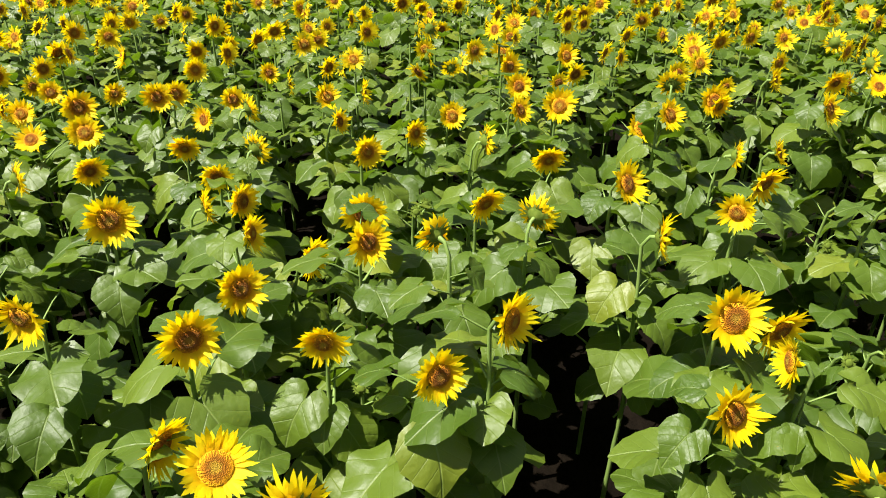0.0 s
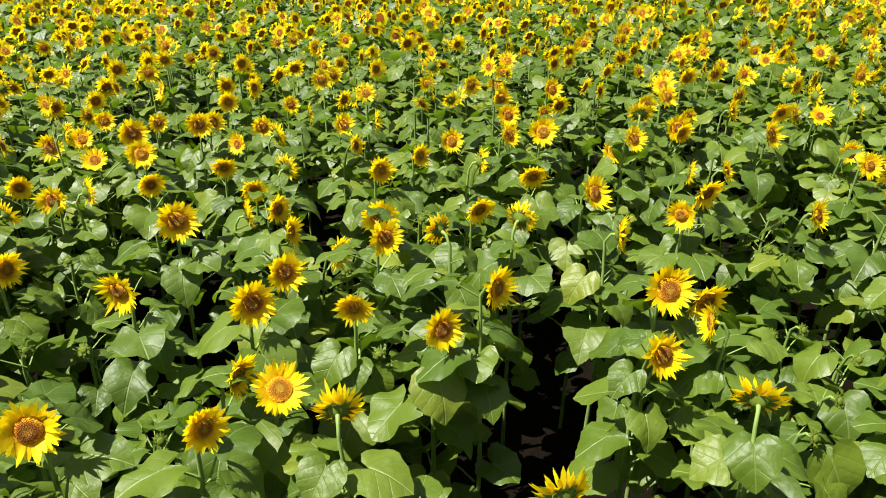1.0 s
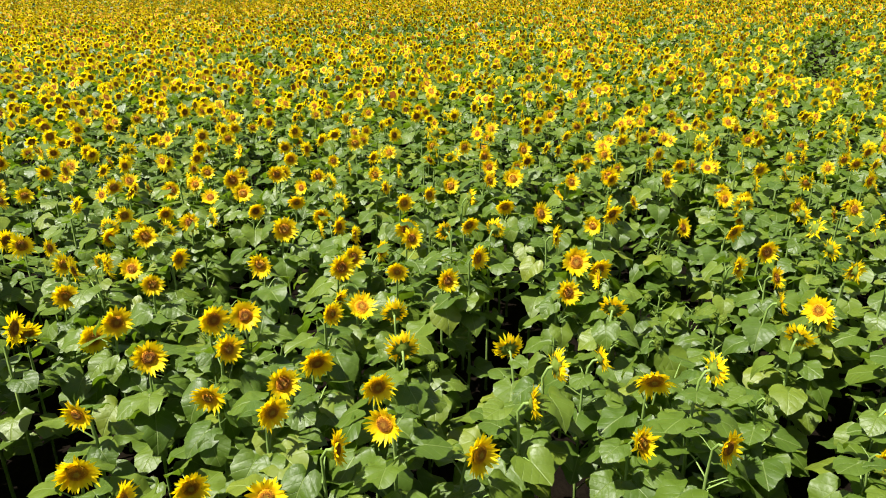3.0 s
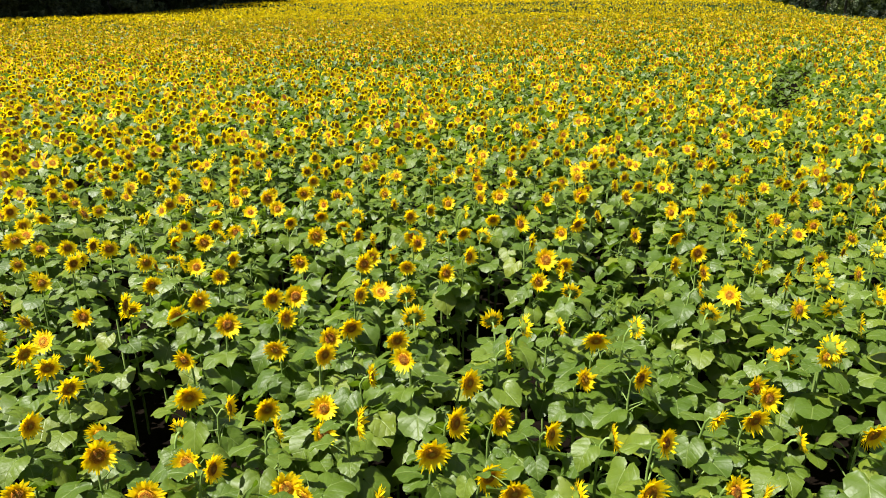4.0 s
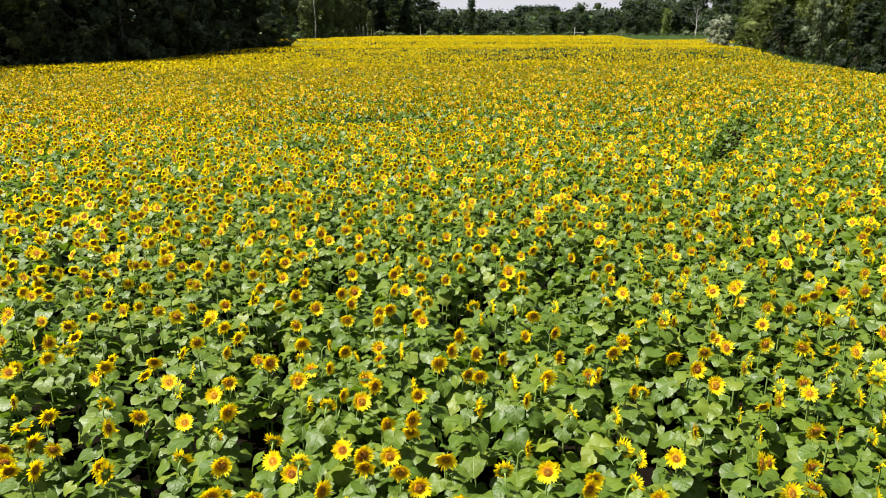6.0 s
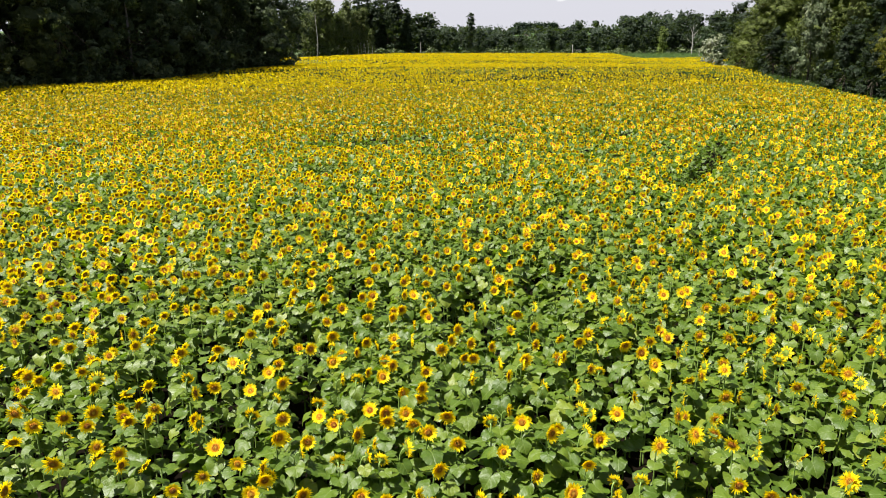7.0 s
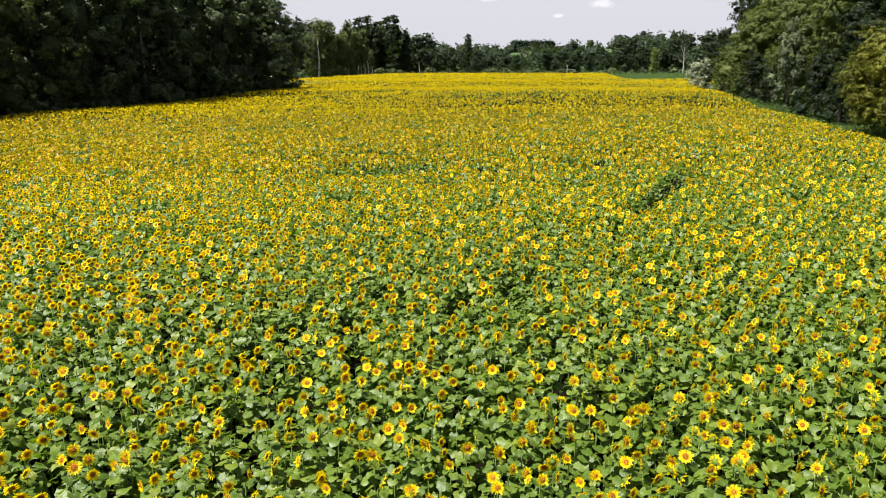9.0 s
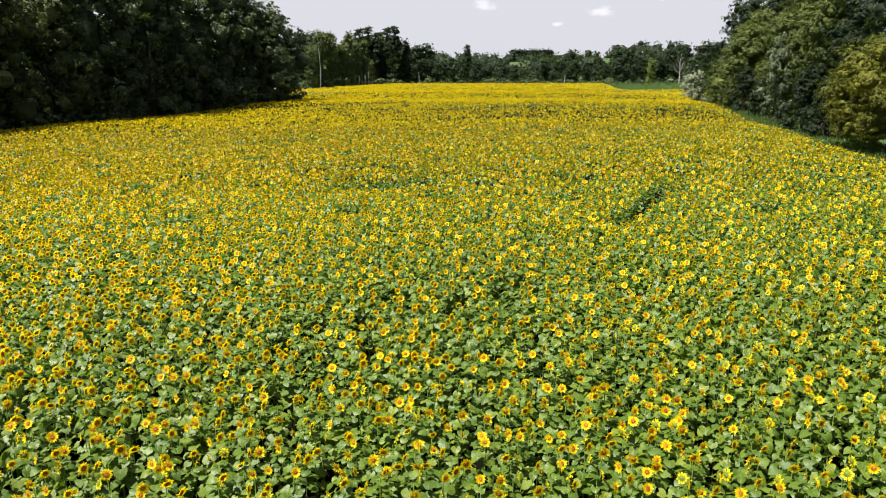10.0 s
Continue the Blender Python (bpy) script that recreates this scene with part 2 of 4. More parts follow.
def scattered(kit, pos, yaw, size):
    """The kit once at every place, turned about z."""
    pos, yaw, size = np.asarray(pos, float), np.asarray(yaw, float), np.asarray(size, float)
    k, n = len(pos), len(kit.v)
    c, s = np.cos(yaw)[:, None], np.sin(yaw)[:, None]
    sx = size[:, None]
    out = np.empty((k, n, 3))
    out[:, :, 0] = (c * kit.v[:, 0] - s * kit.v[:, 1]) * sx + pos[:, 0:1]
    out[:, :, 1] = (s * kit.v[:, 0] + c * kit.v[:, 1]) * sx + pos[:, 1:2]
    out[:, :, 2] = kit.v[:, 2] * sx + pos[:, 2:3]
    f = (kit.f[None] + (np.arange(k) * n)[:, None, None]).reshape(-1, 3)
    return Kit(out.reshape(-1, 3), f, np.tile(kit.uv, (k, 1)), np.tile(kit.mi, k))


def mesh_of(name, kit, materials, smooth=True):
    me = bpy.data.meshes.new(name)
    nv, nf = len(kit.v), len(kit.f)
    me.vertices.add(nv)
    me.vertices.foreach_set("co", kit.v.astype(np.float32).ravel())
    me.loops.add(nf * 3)
    me.loops.foreach_set("vertex_index", kit.f.astype(np.int32).ravel())
    me.polygons.add(nf)
    me.polygons.foreach_set("loop_start", np.arange(0, nf * 3, 3, dtype=np.int32))
    me.polygons.foreach_set("material_index", kit.mi.astype(np.int32))
    me.polygons.foreach_set("use_smooth", np.full(nf, smooth))
    layer = me.uv_layers.new(name="uv")
    layer.data.foreach_set("uv", kit.uv[kit.f.ravel()].astype(np.float32).ravel())
    for m in materials:
        me.materials.append(m)
    me.update()
    me.validate()
    return me


def tube(points, radii, sides=6, mi=0):
    """A tapered round stalk along the points."""
    p = np.asarray(points, float)
    v, f, uv = [], [], []
    for i in range(len(p)):
        d = p[min(i + 1, len(p) - 1)] - p[max(i - 1, 0)]
        d = d / (np.linalg.norm(d) + 1e-9)
        a = np.cross(d, (1, 0, 0) if abs(d[0]) < 0.8 else (0, 1, 0))
        a /= np.linalg.norm(a)
        b = np.cross(d, a)
        for j in range(sides):
            t = 2 * math.pi * j / sides
            v.append(p[i] + radii[i] * (a * math.cos(t) + b * math.sin(t)))
            uv.append((j / sides, i / len(p)))
    for i in range(len(p) - 1):
        for j in range(sides):
            q = [i * sides + j, i * sides + (j + 1) % sides, (i + 1) * sides + (j + 1) % sides, (i + 1) * sides + j]
            f += [(q[0], q[1], q[2]), (q[0], q[2], q[3])]
    return Kit(v, f, uv, mi)


def heart_blade(rng, length, spokes, rings, mi=0, droop=0.5, fold=0.25, wave=0.06):
    """A heart-shaped leaf blade; the stalk joins at the origin and the tip points to +y."""
    ang = np.linspace(-math.pi, math.pi, spokes, endpoint=False)
    a = np.abs(ang)
    r = np.interp(a, (0, 0.12, 0.30, 0.6, 1.0, 1.5, 2.0, 2.4, 2.7, 2.92, 3.15), (1.04, 0.95, 0.88, 0.83, 0.81, 0.80, 0.78, 0.73, 0.63, 0.46, 0.13)) * length
    r = r * (1 + 0.05 * np.sin(ang + rng.uniform(0, 6.28)) + 0.02 * np.sin(5 * ang + rng.uniform(0, 6.28)) + rng.uniform(-0.012, 0.012, spokes))
    if spokes > 16:
        r = r * (1 + 0.024 * np.where(np.arange(spokes) % 2 == 0, 1, -1))
    ph, ph2, lop = rng.uniform(0, 6.28), rng.uniform(0, 6.28), rng.uniform(-0.2, 0.2)
    lobes = int(rng.integers(3, 6))
    q = (np.arange(1, rings + 1) / rings)[:, None] ** 0.85
    x, y = np.sin(ang) * r * q, np.cos(ang) * r * q
    # channelled along the midrib, cheeks rounded over, tip and margins hanging
    z = fold * (np.sqrt(x * x + (0.1 * length) ** 2) - 0.1 * length) + lop * x * q
    z = z - (0.55 * fold + 0.35 * droop) * x * x / length - droop * np.maximum(y, 0) ** 2 / length - 0.25 * droop * np.minimum(y, 0) ** 2 / length
    z = z + wave * length * (np.sin(lobes * ang + ph) * q ** 3 + 0.5 * np.sin(2 * ang + ph2) * q ** 2)
    v = np.concatenate([[(0, 0, 0)], np.stack([x, y, z], 2).reshape(-1, 3)])
    f = []
    for i in range(spokes):
        j = (i + 1) % spokes
        f.append((0, 1 + j, 1 + i))
        for k in range(rings - 1):
            b0, b1 = 1 + k * spokes, 1 + (k + 1) * spokes
            f += [(b0 + i, b0 + j, b1 + j), (b0 + i, b1 + j, b1 + i)]
    return Kit(v, f, v[:, :2] / length, mi)


def leaf_kit(rng, length, spokes, rings, stalk_len, tilt, mi_blade=0, mi_stalk=1, sides=4):
    """A leaf with its stalk; the stalk starts at the origin and goes out along +y."""
    end = np.array((0, stalk_len * 0.78, stalk_len * 0.52))
    blade = heart_blade(rng, length, spokes, rings, mi_blade, droop=rng.uniform(0.15, 0.65), fold=rng.uniform(0.1, 0.55), wave=rng.uniform(0.05, 0.13))
    blade = blade.moved(Matrix.Translation(Vector(end)) @ pose(0, 0, 0, -tilt, rng.uniform(-14, 14), rng.uniform(-15, 15)))
    if not sides:
        return blade
    mid = end * 0.55 + np.array((0, 0, 0.012))
    return joined([blade, tube([(0, 0, 0), mid, end], [0.0055, 0.0042, 0.0036], sides, mi_stalk)])


def petals_kit(rng, inner, length, count, rows, mi=0):
    """Rings of pointed ray petals round a disc that faces +z."""
    kits = []
    for ring in range(rows):
        for i in range(count):
            t = 2 * math.pi * (i + 0.5 * ring + rng.uniform(-0.22, 0.22)) / count
            ln, wd = length * rng.uniform(0.68, 1.16), length * rng.uniform(0.12, 0.175)
            up = rng.uniform(-0.08, 0.34) + 0.3 * ring
            curl = rng.uniform(-0.5, 0.35)
            side = rng.uniform(-0.14, 0.14)
            v, uv = [], []
            for q, w in ((0.0, 0.55), (0.4, 1.0), (0.75, 0.72)):
                x = q * ln
                z = up * x - curl * x * q
                v += [(x, -w * wd + side * x, z + 0.15 * wd * w), (x, w * wd + side * x, z - 0.15 * wd * w)]
                uv += [(0, q), (1, q)]
            v.append((ln, side * ln, up * ln - curl * ln))
            uv.append((0.5, 1))
            f = [(0, 2, 3), (0, 3, 1), (2, 4, 5), (2, 5, 3), (4, 6, 5)]
            k = Kit(v, f, uv, mi)
            kits.append(k.moved(pose(0, 0, 0, 0, 0, math.degrees(t)) @ pose(inner * 0.94, 0, -0.004 - 0.003 * ring)))
    return joined(kits)


def disc_kit(radius, segs, rings, dome, mi=0):
    v, uv, f = [(0, 0, dome * 0.55)], [(0, 0)], []
    for k in range(1, rings + 1):
        q = k / rings
        z = dome * (0.55 + 0.9 * q - 1.45 * q ** 3) if rings > 1 else 0
        for i in range(segs):
            t = 2 * math.pi * i / segs
            v.append((radius * q * math.cos(t), radius * q * math.sin(t), z))
            uv.append((q * math.cos(t), q * math.sin(t)))
    for i in range(segs):
        j = (i + 1) % segs
        f.append((0, 1 + i, 1 + j))
        for k in range(rings - 1):
            a, b = 1 + k * segs, 1 + (k + 1) * segs
            f += [(a + i, b + i, b + j), (a + i, b + j, a + j)]
    return Kit(v, f, uv, mi)


def head_back_kit(rng, radius, segs, bracts, mi=0):
    """The green back of a head with pointed bracts round it."""
    back = disc_kit(radius * 1.02, segs, 2, 0.0, mi)
    back.v[:, 2] = -0.005 - 0.03 * (1 - (np.hypot(back.v[:, 0], back.v[:, 1]) / radius) ** 2).clip(0, 1)
    kits = [Kit(back.v, back.f[:, ::-1], back.uv, mi)]
    for i in range(bracts):
        t = 360 * (i + rng.uniform(-0.3, 0.3)) / bracts
        ln, w = rng.uniform(0.03, 0.05), rng.uniform(0.008, 0.012)
        k = Kit([(0, -w, 0), (0, w, 0), (ln * 0.5, 0.8 * w, -0.004), (ln * 0.5, -0.8 * w, -0.004), (ln, 0, rng.uniform(-0.02, 0.012))], [(0, 3, 2), (0, 2, 1), (3, 4, 2)], None, mi)
        kits.append(k.moved(pose(0, 0, 0, 0, 0, t) @ pose(radius * rng.uniform(0.72, 0.98), 0, -0.010, 0, rng.uniform(-30, 15), 0)))
    return joined(kits)


# ---- the lie of the land ----
def smooth(a, b, x):
    t = np.clip((np.asarray(x, float) - a) / (b - a), 0, 1)
    return t * t * (3 - 2 * t)


def ground_z(x, y):
    x, y = np.asarray(x, float), np.asarray(y, float)
    z = -0.75 * np.exp(-((y - 62) / 36.0) ** 2)
    z = z + 0.022 * np.clip(x, -32, 22) * smooth(6, 34, y) * (1 - smooth(100, 170, y))
    z = z + 0.24 * np.sin(y / 8.0 + x / 26.0) * smooth(55, 80, y) * (1 - smooth(150, 215, y))
    z = z + 0.06 * np.sin(x / 3.1 + 1.0) * np.sin(y / 4.3) * smooth(8, 16, y)
    z = z + 15.0 * smooth(330, 760, y) + 12.0 * smooth(800, 2600, y)
    return z


def left_edge(y):
    return np.interp(y, (-40, 73.5, 131, 137, 300), (-98, -55.0, -29.0, -52, -52))


def right_edge(y):
    return np.interp(y, (-40, 18, 35, 50, 80, 110, 140, 152, 300), (34.5, 32, 35, 38.5, 44.5, 50, 56.5, 86, 86))


def far_edge(x):
    return np.interp(x, (-60, -37, -13, 95), (184, 190, 255, 255))


def in_green(x, y):
    """The corner past the sunflowers where another crop stands."""
    return (y > 184 + 0.25 * np.sin(x)) & (x > 53.0 + (y - 184) * 0.165)


def sheet(name, xs, ys, fn, material, label):
    """A ground sheet over a grid; fn gives x, y, z for grid arrays."""
    gx, gy = np.meshgrid(xs, ys)
    px, py, pz = fn(gx, gy)
    nx, ny = len(xs), len(ys)
    i = (np.arange(ny - 1)[:, None] * nx + np.arange(nx - 1)[None]).ravel()
    f = np.concatenate([np.stack([i, i + 1, i + nx + 1], 1), np.stack([i, i + nx + 1, i + nx], 1)])
    k = Kit(np.stack([px.ravel(), py.ravel(), pz.ravel()], 1), f)
    return tagged(new(name, mesh_of(name, k, [material])), label, "ground", kind="structure")


gxs = np.concatenate([-np.geomspace(3500, 60, 22), np.linspace(-54, 54, 37), np.geomspace(60, 3500, 22)])
gys = np.concatenate([-np.geomspace(3000, 40, 14), np.linspace(-30, 300, 111), np.geomspace(306, 4200, 40)])
sheet("ground", gxs, gys, lambda x, y: (x, y, ground_z(x, y) - 0.06), GRASS, "green grassy land with low hills in the distance")


def soil_place(u, y):
    x = left_edge(y) + u * (right_edge(y) - left_edge(y))
    y2 = np.minimum(y, np.where(x > 58, 184, far_edge(x)))
    return x, y2, ground_z(x, y2)


sheet("field_soil", np.linspace(0, 1, 61), np.linspace(-30, 255, 141), soil_place, SHADED_SOIL, "brown earth under the sunflower crop, near-black with plant shade in its colour")


# ---- helpers for things and parts ----
def thing(name, m, label, category, group="", kind=""):
    e = new(name)
    e.empty_display_size = 0.1
    e.matrix_world = m
    return tagged(e, label, category, group, kind)


def part(name, me, parent, m=None, label=""):
    ob = new(name, me)
    ob.parent = parent
    if m is not None:
        ob.matrix_basis = m
    return tagged(ob, label)


# ---- the sunflowers that stand nearest, plant by plant ----
rng = np.random.default_rng(11)
H0 = 1.6
LEAVES = [mesh_of("leaf", leaf_kit(rng, 0.122, 26, 3, rng.uniform(0.11, 0.21), rng.uniform(0, 46), sides=3), [LEAF, STALK]) for _ in range(14)]
STEMS = []
for _ in range(5):
    bx, by = rng.uniform(-0.04, 0.04, 2)
    STEMS.append(mesh_of("stem", tube([(0, 0, -0.05), (bx, by, 0.45 * H0), (bx * 0.7, by * 0.7 + 0.01, 0.86 * H0), (0, 0.0, 0.965 * H0), (0, -0.03, 0.995 * H0), (0, -0.066, 0.998 * H0)], [0.014, 0.012, 0.009, 0.008, 0.008, 0.011], 6), [STALK]))
RADII = (0.042, 0.047, 0.053, 0.045)
PETALS = [mesh_of("petals", petals_kit(rng, r, 0.066, 27, 2), [PETAL]) for r in RADII]
DISCS = [mesh_of("seed_disc", disc_kit(r, 14, 4, 0.014), [DISC]) for r in RADII]
BACKS = [mesh_of("flower_head", head_back_kit(rng, r, 12, 15), [BRACT]) for r in RADII]
BUDS = mesh_of("bud", joined([disc_kit(0.03, 10, 2, 0.012, 0)] + [head_back_kit(rng, 0.032, 10, 16, 0).moved(pose(0, 0, 0, 0, 0, a) @ Matrix.Scale(s, 4)) for a, s in ((0, 1.0), (11, 0.8))]), [BRACT])

# facing: yaw (0 towards -y, plus to +x) and lift of the face, in degrees
FACING = {"f": (24, 15), "d": (12, -10), "u": (6, 36), "r": (50, 12), "q": (26, 16), "R": (90, 2), "l": (-34, 10), "L": (-95, 4), "b": (172, 14), "c": (132, 8), "z": (-132, 8)}
LABELS = {
    "f": "tall sunflower in full bloom, open yellow face",
    "d": "tall sunflower with a nodding yellow head",
    "u": "tall sunflower with its face turned up to the sky",
    "r": "tall sunflower, yellow head turned half aside",
    "q": "tall sunflower, yellow head turned slightly aside",
    "R": "tall sunflower, head seen edge-on with ragged petals",
    "l": "tall sunflower, yellow head turned half aside",
    "L": "tall sunflower, head seen edge-on with ragged petals",
    "b": "tall sunflower turned away, showing green bracts",
    "c": "tall sunflower turned away, showing green bracts",
    "z": "tall sunflower turned away, showing green bracts",
}


def sunflower(x, y, height, face, size=1.0, flower=True, leaves=14):
    """One plant whose head stands at x, y, height above the world's zero."""
    yaw, lift = FACING[face]
    yaw, lift = yaw + rng.uniform(-24, 24), lift + rng.uniform(-12, 12)
    s, c = math.sin(radians(yaw)), math.cos(radians(yaw))
    bx, by = x - 0.085 * s, y + 0.085 * c
    bz = float(ground_z(bx, by))
    h = height - bz
    label = LABELS[face] if flower else "young sunflower plant, leafy with a small green bud"
    e = thing("sunflower", pose(bx, by, bz, 0, 0, yaw), label, "sunflower", "sunflowers of the field")
    part("stem", STEMS[int(rng.integers(5))], e, Matrix.Diagonal((1, 1, h / H0, 1)))
    turn = rng.uniform(0, 360)
    for i in range(leaves):
        q = i / (leaves - 1)
        z = h * (0.36 + 0.60 * q ** 0.75) + rng.uniform(-0.03, 0.03)
        ln = float(np.interp(q, (0, 0.4, 0.75, 1), (1.15, 1.3, 1.18, 0.78))) * rng.uniform(0.8, 1.2)
        turn += 137.5 + rng.uniform(-22, 22)
        if z > h - 0.30 and math.cos(radians(turn)) < -0.2:   # keeps clear of the face
            z = h - rng.uniform(0.28, 0.40)
        part("leaf", LEAVES[int(rng.integers(14))], e, pose(0, 0.005, z, rng.uniform(-16, 10), 0, turn) @ Matrix.Scale(ln, 4))
    if flower:
        v = int(rng.integers(4))
        hd = part("flower_head", BACKS[v], e, pose(0, -0.085, h, 90 - lift, 0, 0) @ pose(0, 0, 0, 0, 0, rng.uniform(0, 360)) @ Matrix.Scale(size, 4))
        part("petals", PETALS[v], hd, label="bright yellow ray petals")
        part("seed_disc", DISCS[v], hd, label="brown seed disc with an olive centre")
    else:
        part("bud", BUDS, e, pose(0, -0.075, h, 60, 0, 0) @ Matrix.Scale(0.6, 4))
    return e


# head places, plant by plant, in strips across the field: x, y, height, facing
strip_a = [
    (5.90, -8.89, 1.80, "f"), (-2.75, -8.55, 1.87, "f"), (-7.93, -7.29, 1.86, "f"), (1.36, -6.42, 1.44, "f"), (-6.63, -6.39, 1.74, "f"),
    (-8.23, -6.08, 1.95, "f"), (0.70, -5.62, 1.26, "f"), (-1.14, -5.37, 1.55, "f"), (-1.04, -4.45, 1.47, "f"), (-0.43, -4.41, 1.42, "f"),
    (-1.67, -4.37, 1.44, "r"), (3.42, -4.31, 1.33, "f"), (0.68, -4.23, 1.24, "f"), (-1.35, -3.93, 1.57, "f"), (0.93, -3.80, 1.26, "f"),
    (-1.78, -3.78, 1.60, "f"), (-2.79, -3.68, 1.60, "f"), (-2.06, -3.63, 1.69, "r"), (4.34, -3.58, 1.47, "f"), (0.02, -3.51, 1.52, "f"),
    (1.59, -3.28, 1.54, "f"), (1.26, -3.12, 1.48, "d"), (-2.56, -2.88, 1.57, "f"), (0.72, -2.57, 1.42, "f"), (2.38, -2.54, 1.59, "r"),
]
strip_b = [
    (0.24, -2.44, 1.83, "f"), (-2.71, -2.34, 1.63, "f"), (-2.30, -2.24, 1.68, "f"), (1.67, -2.20, 1.59, "f"), (-3.26, -2.11, 1.56, "f"),
    (-1.32, -2.03, 1.63, "f"), (1.28, -1.96, 1.47, "R"), (0.78, -1.95, 1.62, "r"), (-3.69, -1.91, 1.60, "f"), (-0.98, -1.89, 1.60, "u"),
    (-0.37, -1.86, 1.65, "f"), (1.57, -1.76, 1.82, "f"), (-2.61, -1.70, 1.58, "f"), (2.90, -1.70, 1.66, "f"), (-0.85, -1.67, 1.66, "f"),
    (-1.21, -1.61, 1.52, "f"), (0.31, -1.55, 1.71, "d"), (1.52, -1.55, 1.70, "f"), (2.76, -1.49, 1.75, "f"), (2.17, -1.47, 1.45, "f"),
    (-1.73, -1.47, 1.63, "f"), (-4.03, -1.39, 1.63, "f"), (-1.40, -1.30, 1.69, "R"), (-2.56, -1.29, 1.51, "f"), (0.20, -1.22, 1.56, "d"),
]
strip_c = [
    (-2.09, -1.21, 1.72, "r"), (-0.14, -1.14, 1.67, "d"), (1.27, -1.12, 1.72, "r"), (-1.65, -1.05, 1.55, "f"), (2.70, -0.87, 1.59, "f"),
    (-0.60, -0.86, 1.69, "f"), (1.68, -0.86, 1.70, "f"), (0.01, -0.84, 1.68, "f"), (-3.58, -0.83, 1.55, "f"), (-2.70, -0.83, 1.67, "f"),
    (1.06, -0.75, 1.50, "R"), (-1.51, -0.56, 1.62, "R"), (-1.86, -0.56, 1.45, "f"), (-0.34, -0.31, 1.85, "f"), (-0.57, -0.30, 1.70, "f"),
    (1.37, -0.22, 1.63, "r"), (-0.93, -0.08, 1.76, "f"), (1.02, 0.02, 1.48, "f"), (0.43, 0.08, 1.70, "R"), (-2.03, 0.10, 1.62, "d"),
    (-0.41, 0.16, 1.75, "d"), (-0.93, 0.20, 1.75, "f"), (1.43, 0.22, 1.82, "f"), (-1.37, 0.26, 1.62, "d"), (0.58, 0.31, 1.79, "R"),
]
strip_d = [
    (1.19, 0.45, 1.59, "d"), (-0.30, 0.62, 1.72, "b"), (-0.82, 0.63, 1.62, "d"), (-1.36, 0.66, 1.70, "q"), (-1.86, 0.68, 1.63, "f"),
    (0.95, 0.78, 1.55, "R"), (3.80, 0.82, 1.80, "f"), (-1.53, 0.96, 1.74, "q"), (0.38, 0.98, 1.51, "b"), (-3.23, 1.01, 1.55, "f"),
    (-0.78, 1.04, 1.74, "q"), (-1.35, 1.04, 1.73, "f"), (-2.22, 1.08, 1.66, "f"), (3.87, 1.14, 1.67, "f"), (-0.39, 1.28, 1.62, "b"),
    (1.14, 1.32, 1.63, "b"), (-0.63, 1.42, 1.60, "u"), (-0.80, 1.49, 1.61, "R"), (0.88, 1.62, 1.61, "q"), (-2.20, 1.67, 1.66, "f"),
    (-0.01, 1.75, 1.65, "r"), (0.22, 1.85, 1.79, "r"), (-0.82, 1.86, 1.71, "r"), (1.16, 1.89, 1.60, "L"), (-0.40, 1.92, 1.65, "d"),
]
strip_e = [
    (1.00, 2.01, 1.69, "f"), (1.20, 2.06, 1.60, "d"), (-1.50, 2.08, 1.64, "d"), (-0.79, 2.35, 1.59, "r"), (-0.03, 2.43, 1.79, "z"),
    (-0.31, 2.60, 1.66, "r"), (-0.81, 2.66, 1.67, "R"), (0.95, 2.70, 1.63, "R"), (-1.43, 2.72, 1.70, "q"), (1.29, 2.80, 1.70, "l"),
    (-0.60, 2.85, 1.44, "R"), (0.43, 2.93, 1.62, "c"), (-0.37, 3.01, 1.59, "d"), (0.86, 3.04, 1.73, "f"), (2.20, 3.08, 1.57, "f"),
    (1.53, 3.10, 1.70, "d"), (0.21, 3.16, 1.57, "d"), (-1.22, 3.31, 1.47, "c"), (-1.04, 3.35, 1.49, "r"), (-1.87, 3.49, 1.60, "d"),
    (-1.26, 3.66, 1.49, "d"), (1.64, 3.73, 1.59, "R"), (1.92, 3.81, 1.57, "r"), (-0.43, 3.83, 1.57, "f"), (0.61, 3.84, 1.52, "d"),
]
strip_f = [
    (1.28, 3.87, 1.78, "f"), (-1.11, 3.96, 1.54, "b"), (-2.14, 4.05, 1.61, "f"), (-2.50, 4.09, 1.55, "f"), (0.26, 4.12, 1.53, "R"),
    (-1.60, 4.15, 1.47, "d"), (0.47, 4.19, 1.70, "f"), (2.38, 4.24, 1.69, "f"), (0.73, 4.34, 1.68, "f"), (0.47, 4.36, 1.80, "f"),
    (-2.35, 4.45, 1.63, "f"), (-1.30, 4.61, 1.57, "c"), (1.54, 4.73, 1.70, "b"), (0.45, 4.80, 1.80, "f"), (2.70, 4.83, 1.68, "f"),
    (-1.90, 4.96, 1.56, "f"), (-0.83, 5.00, 1.53, "f"), (2.47, 5.23, 1.58, "f"), (-2.47, 5.25, 1.47, "f"), (-1.90, 5.44, 1.60, "f"),
    (-1.44, 5.86, 1.46, "f"), (-2.64, 5.88, 1.59, "f"), (1.04, 6.03, 1.56, "f"), (-2.18, 7.37, 1.33, "f"),
]
placed = []
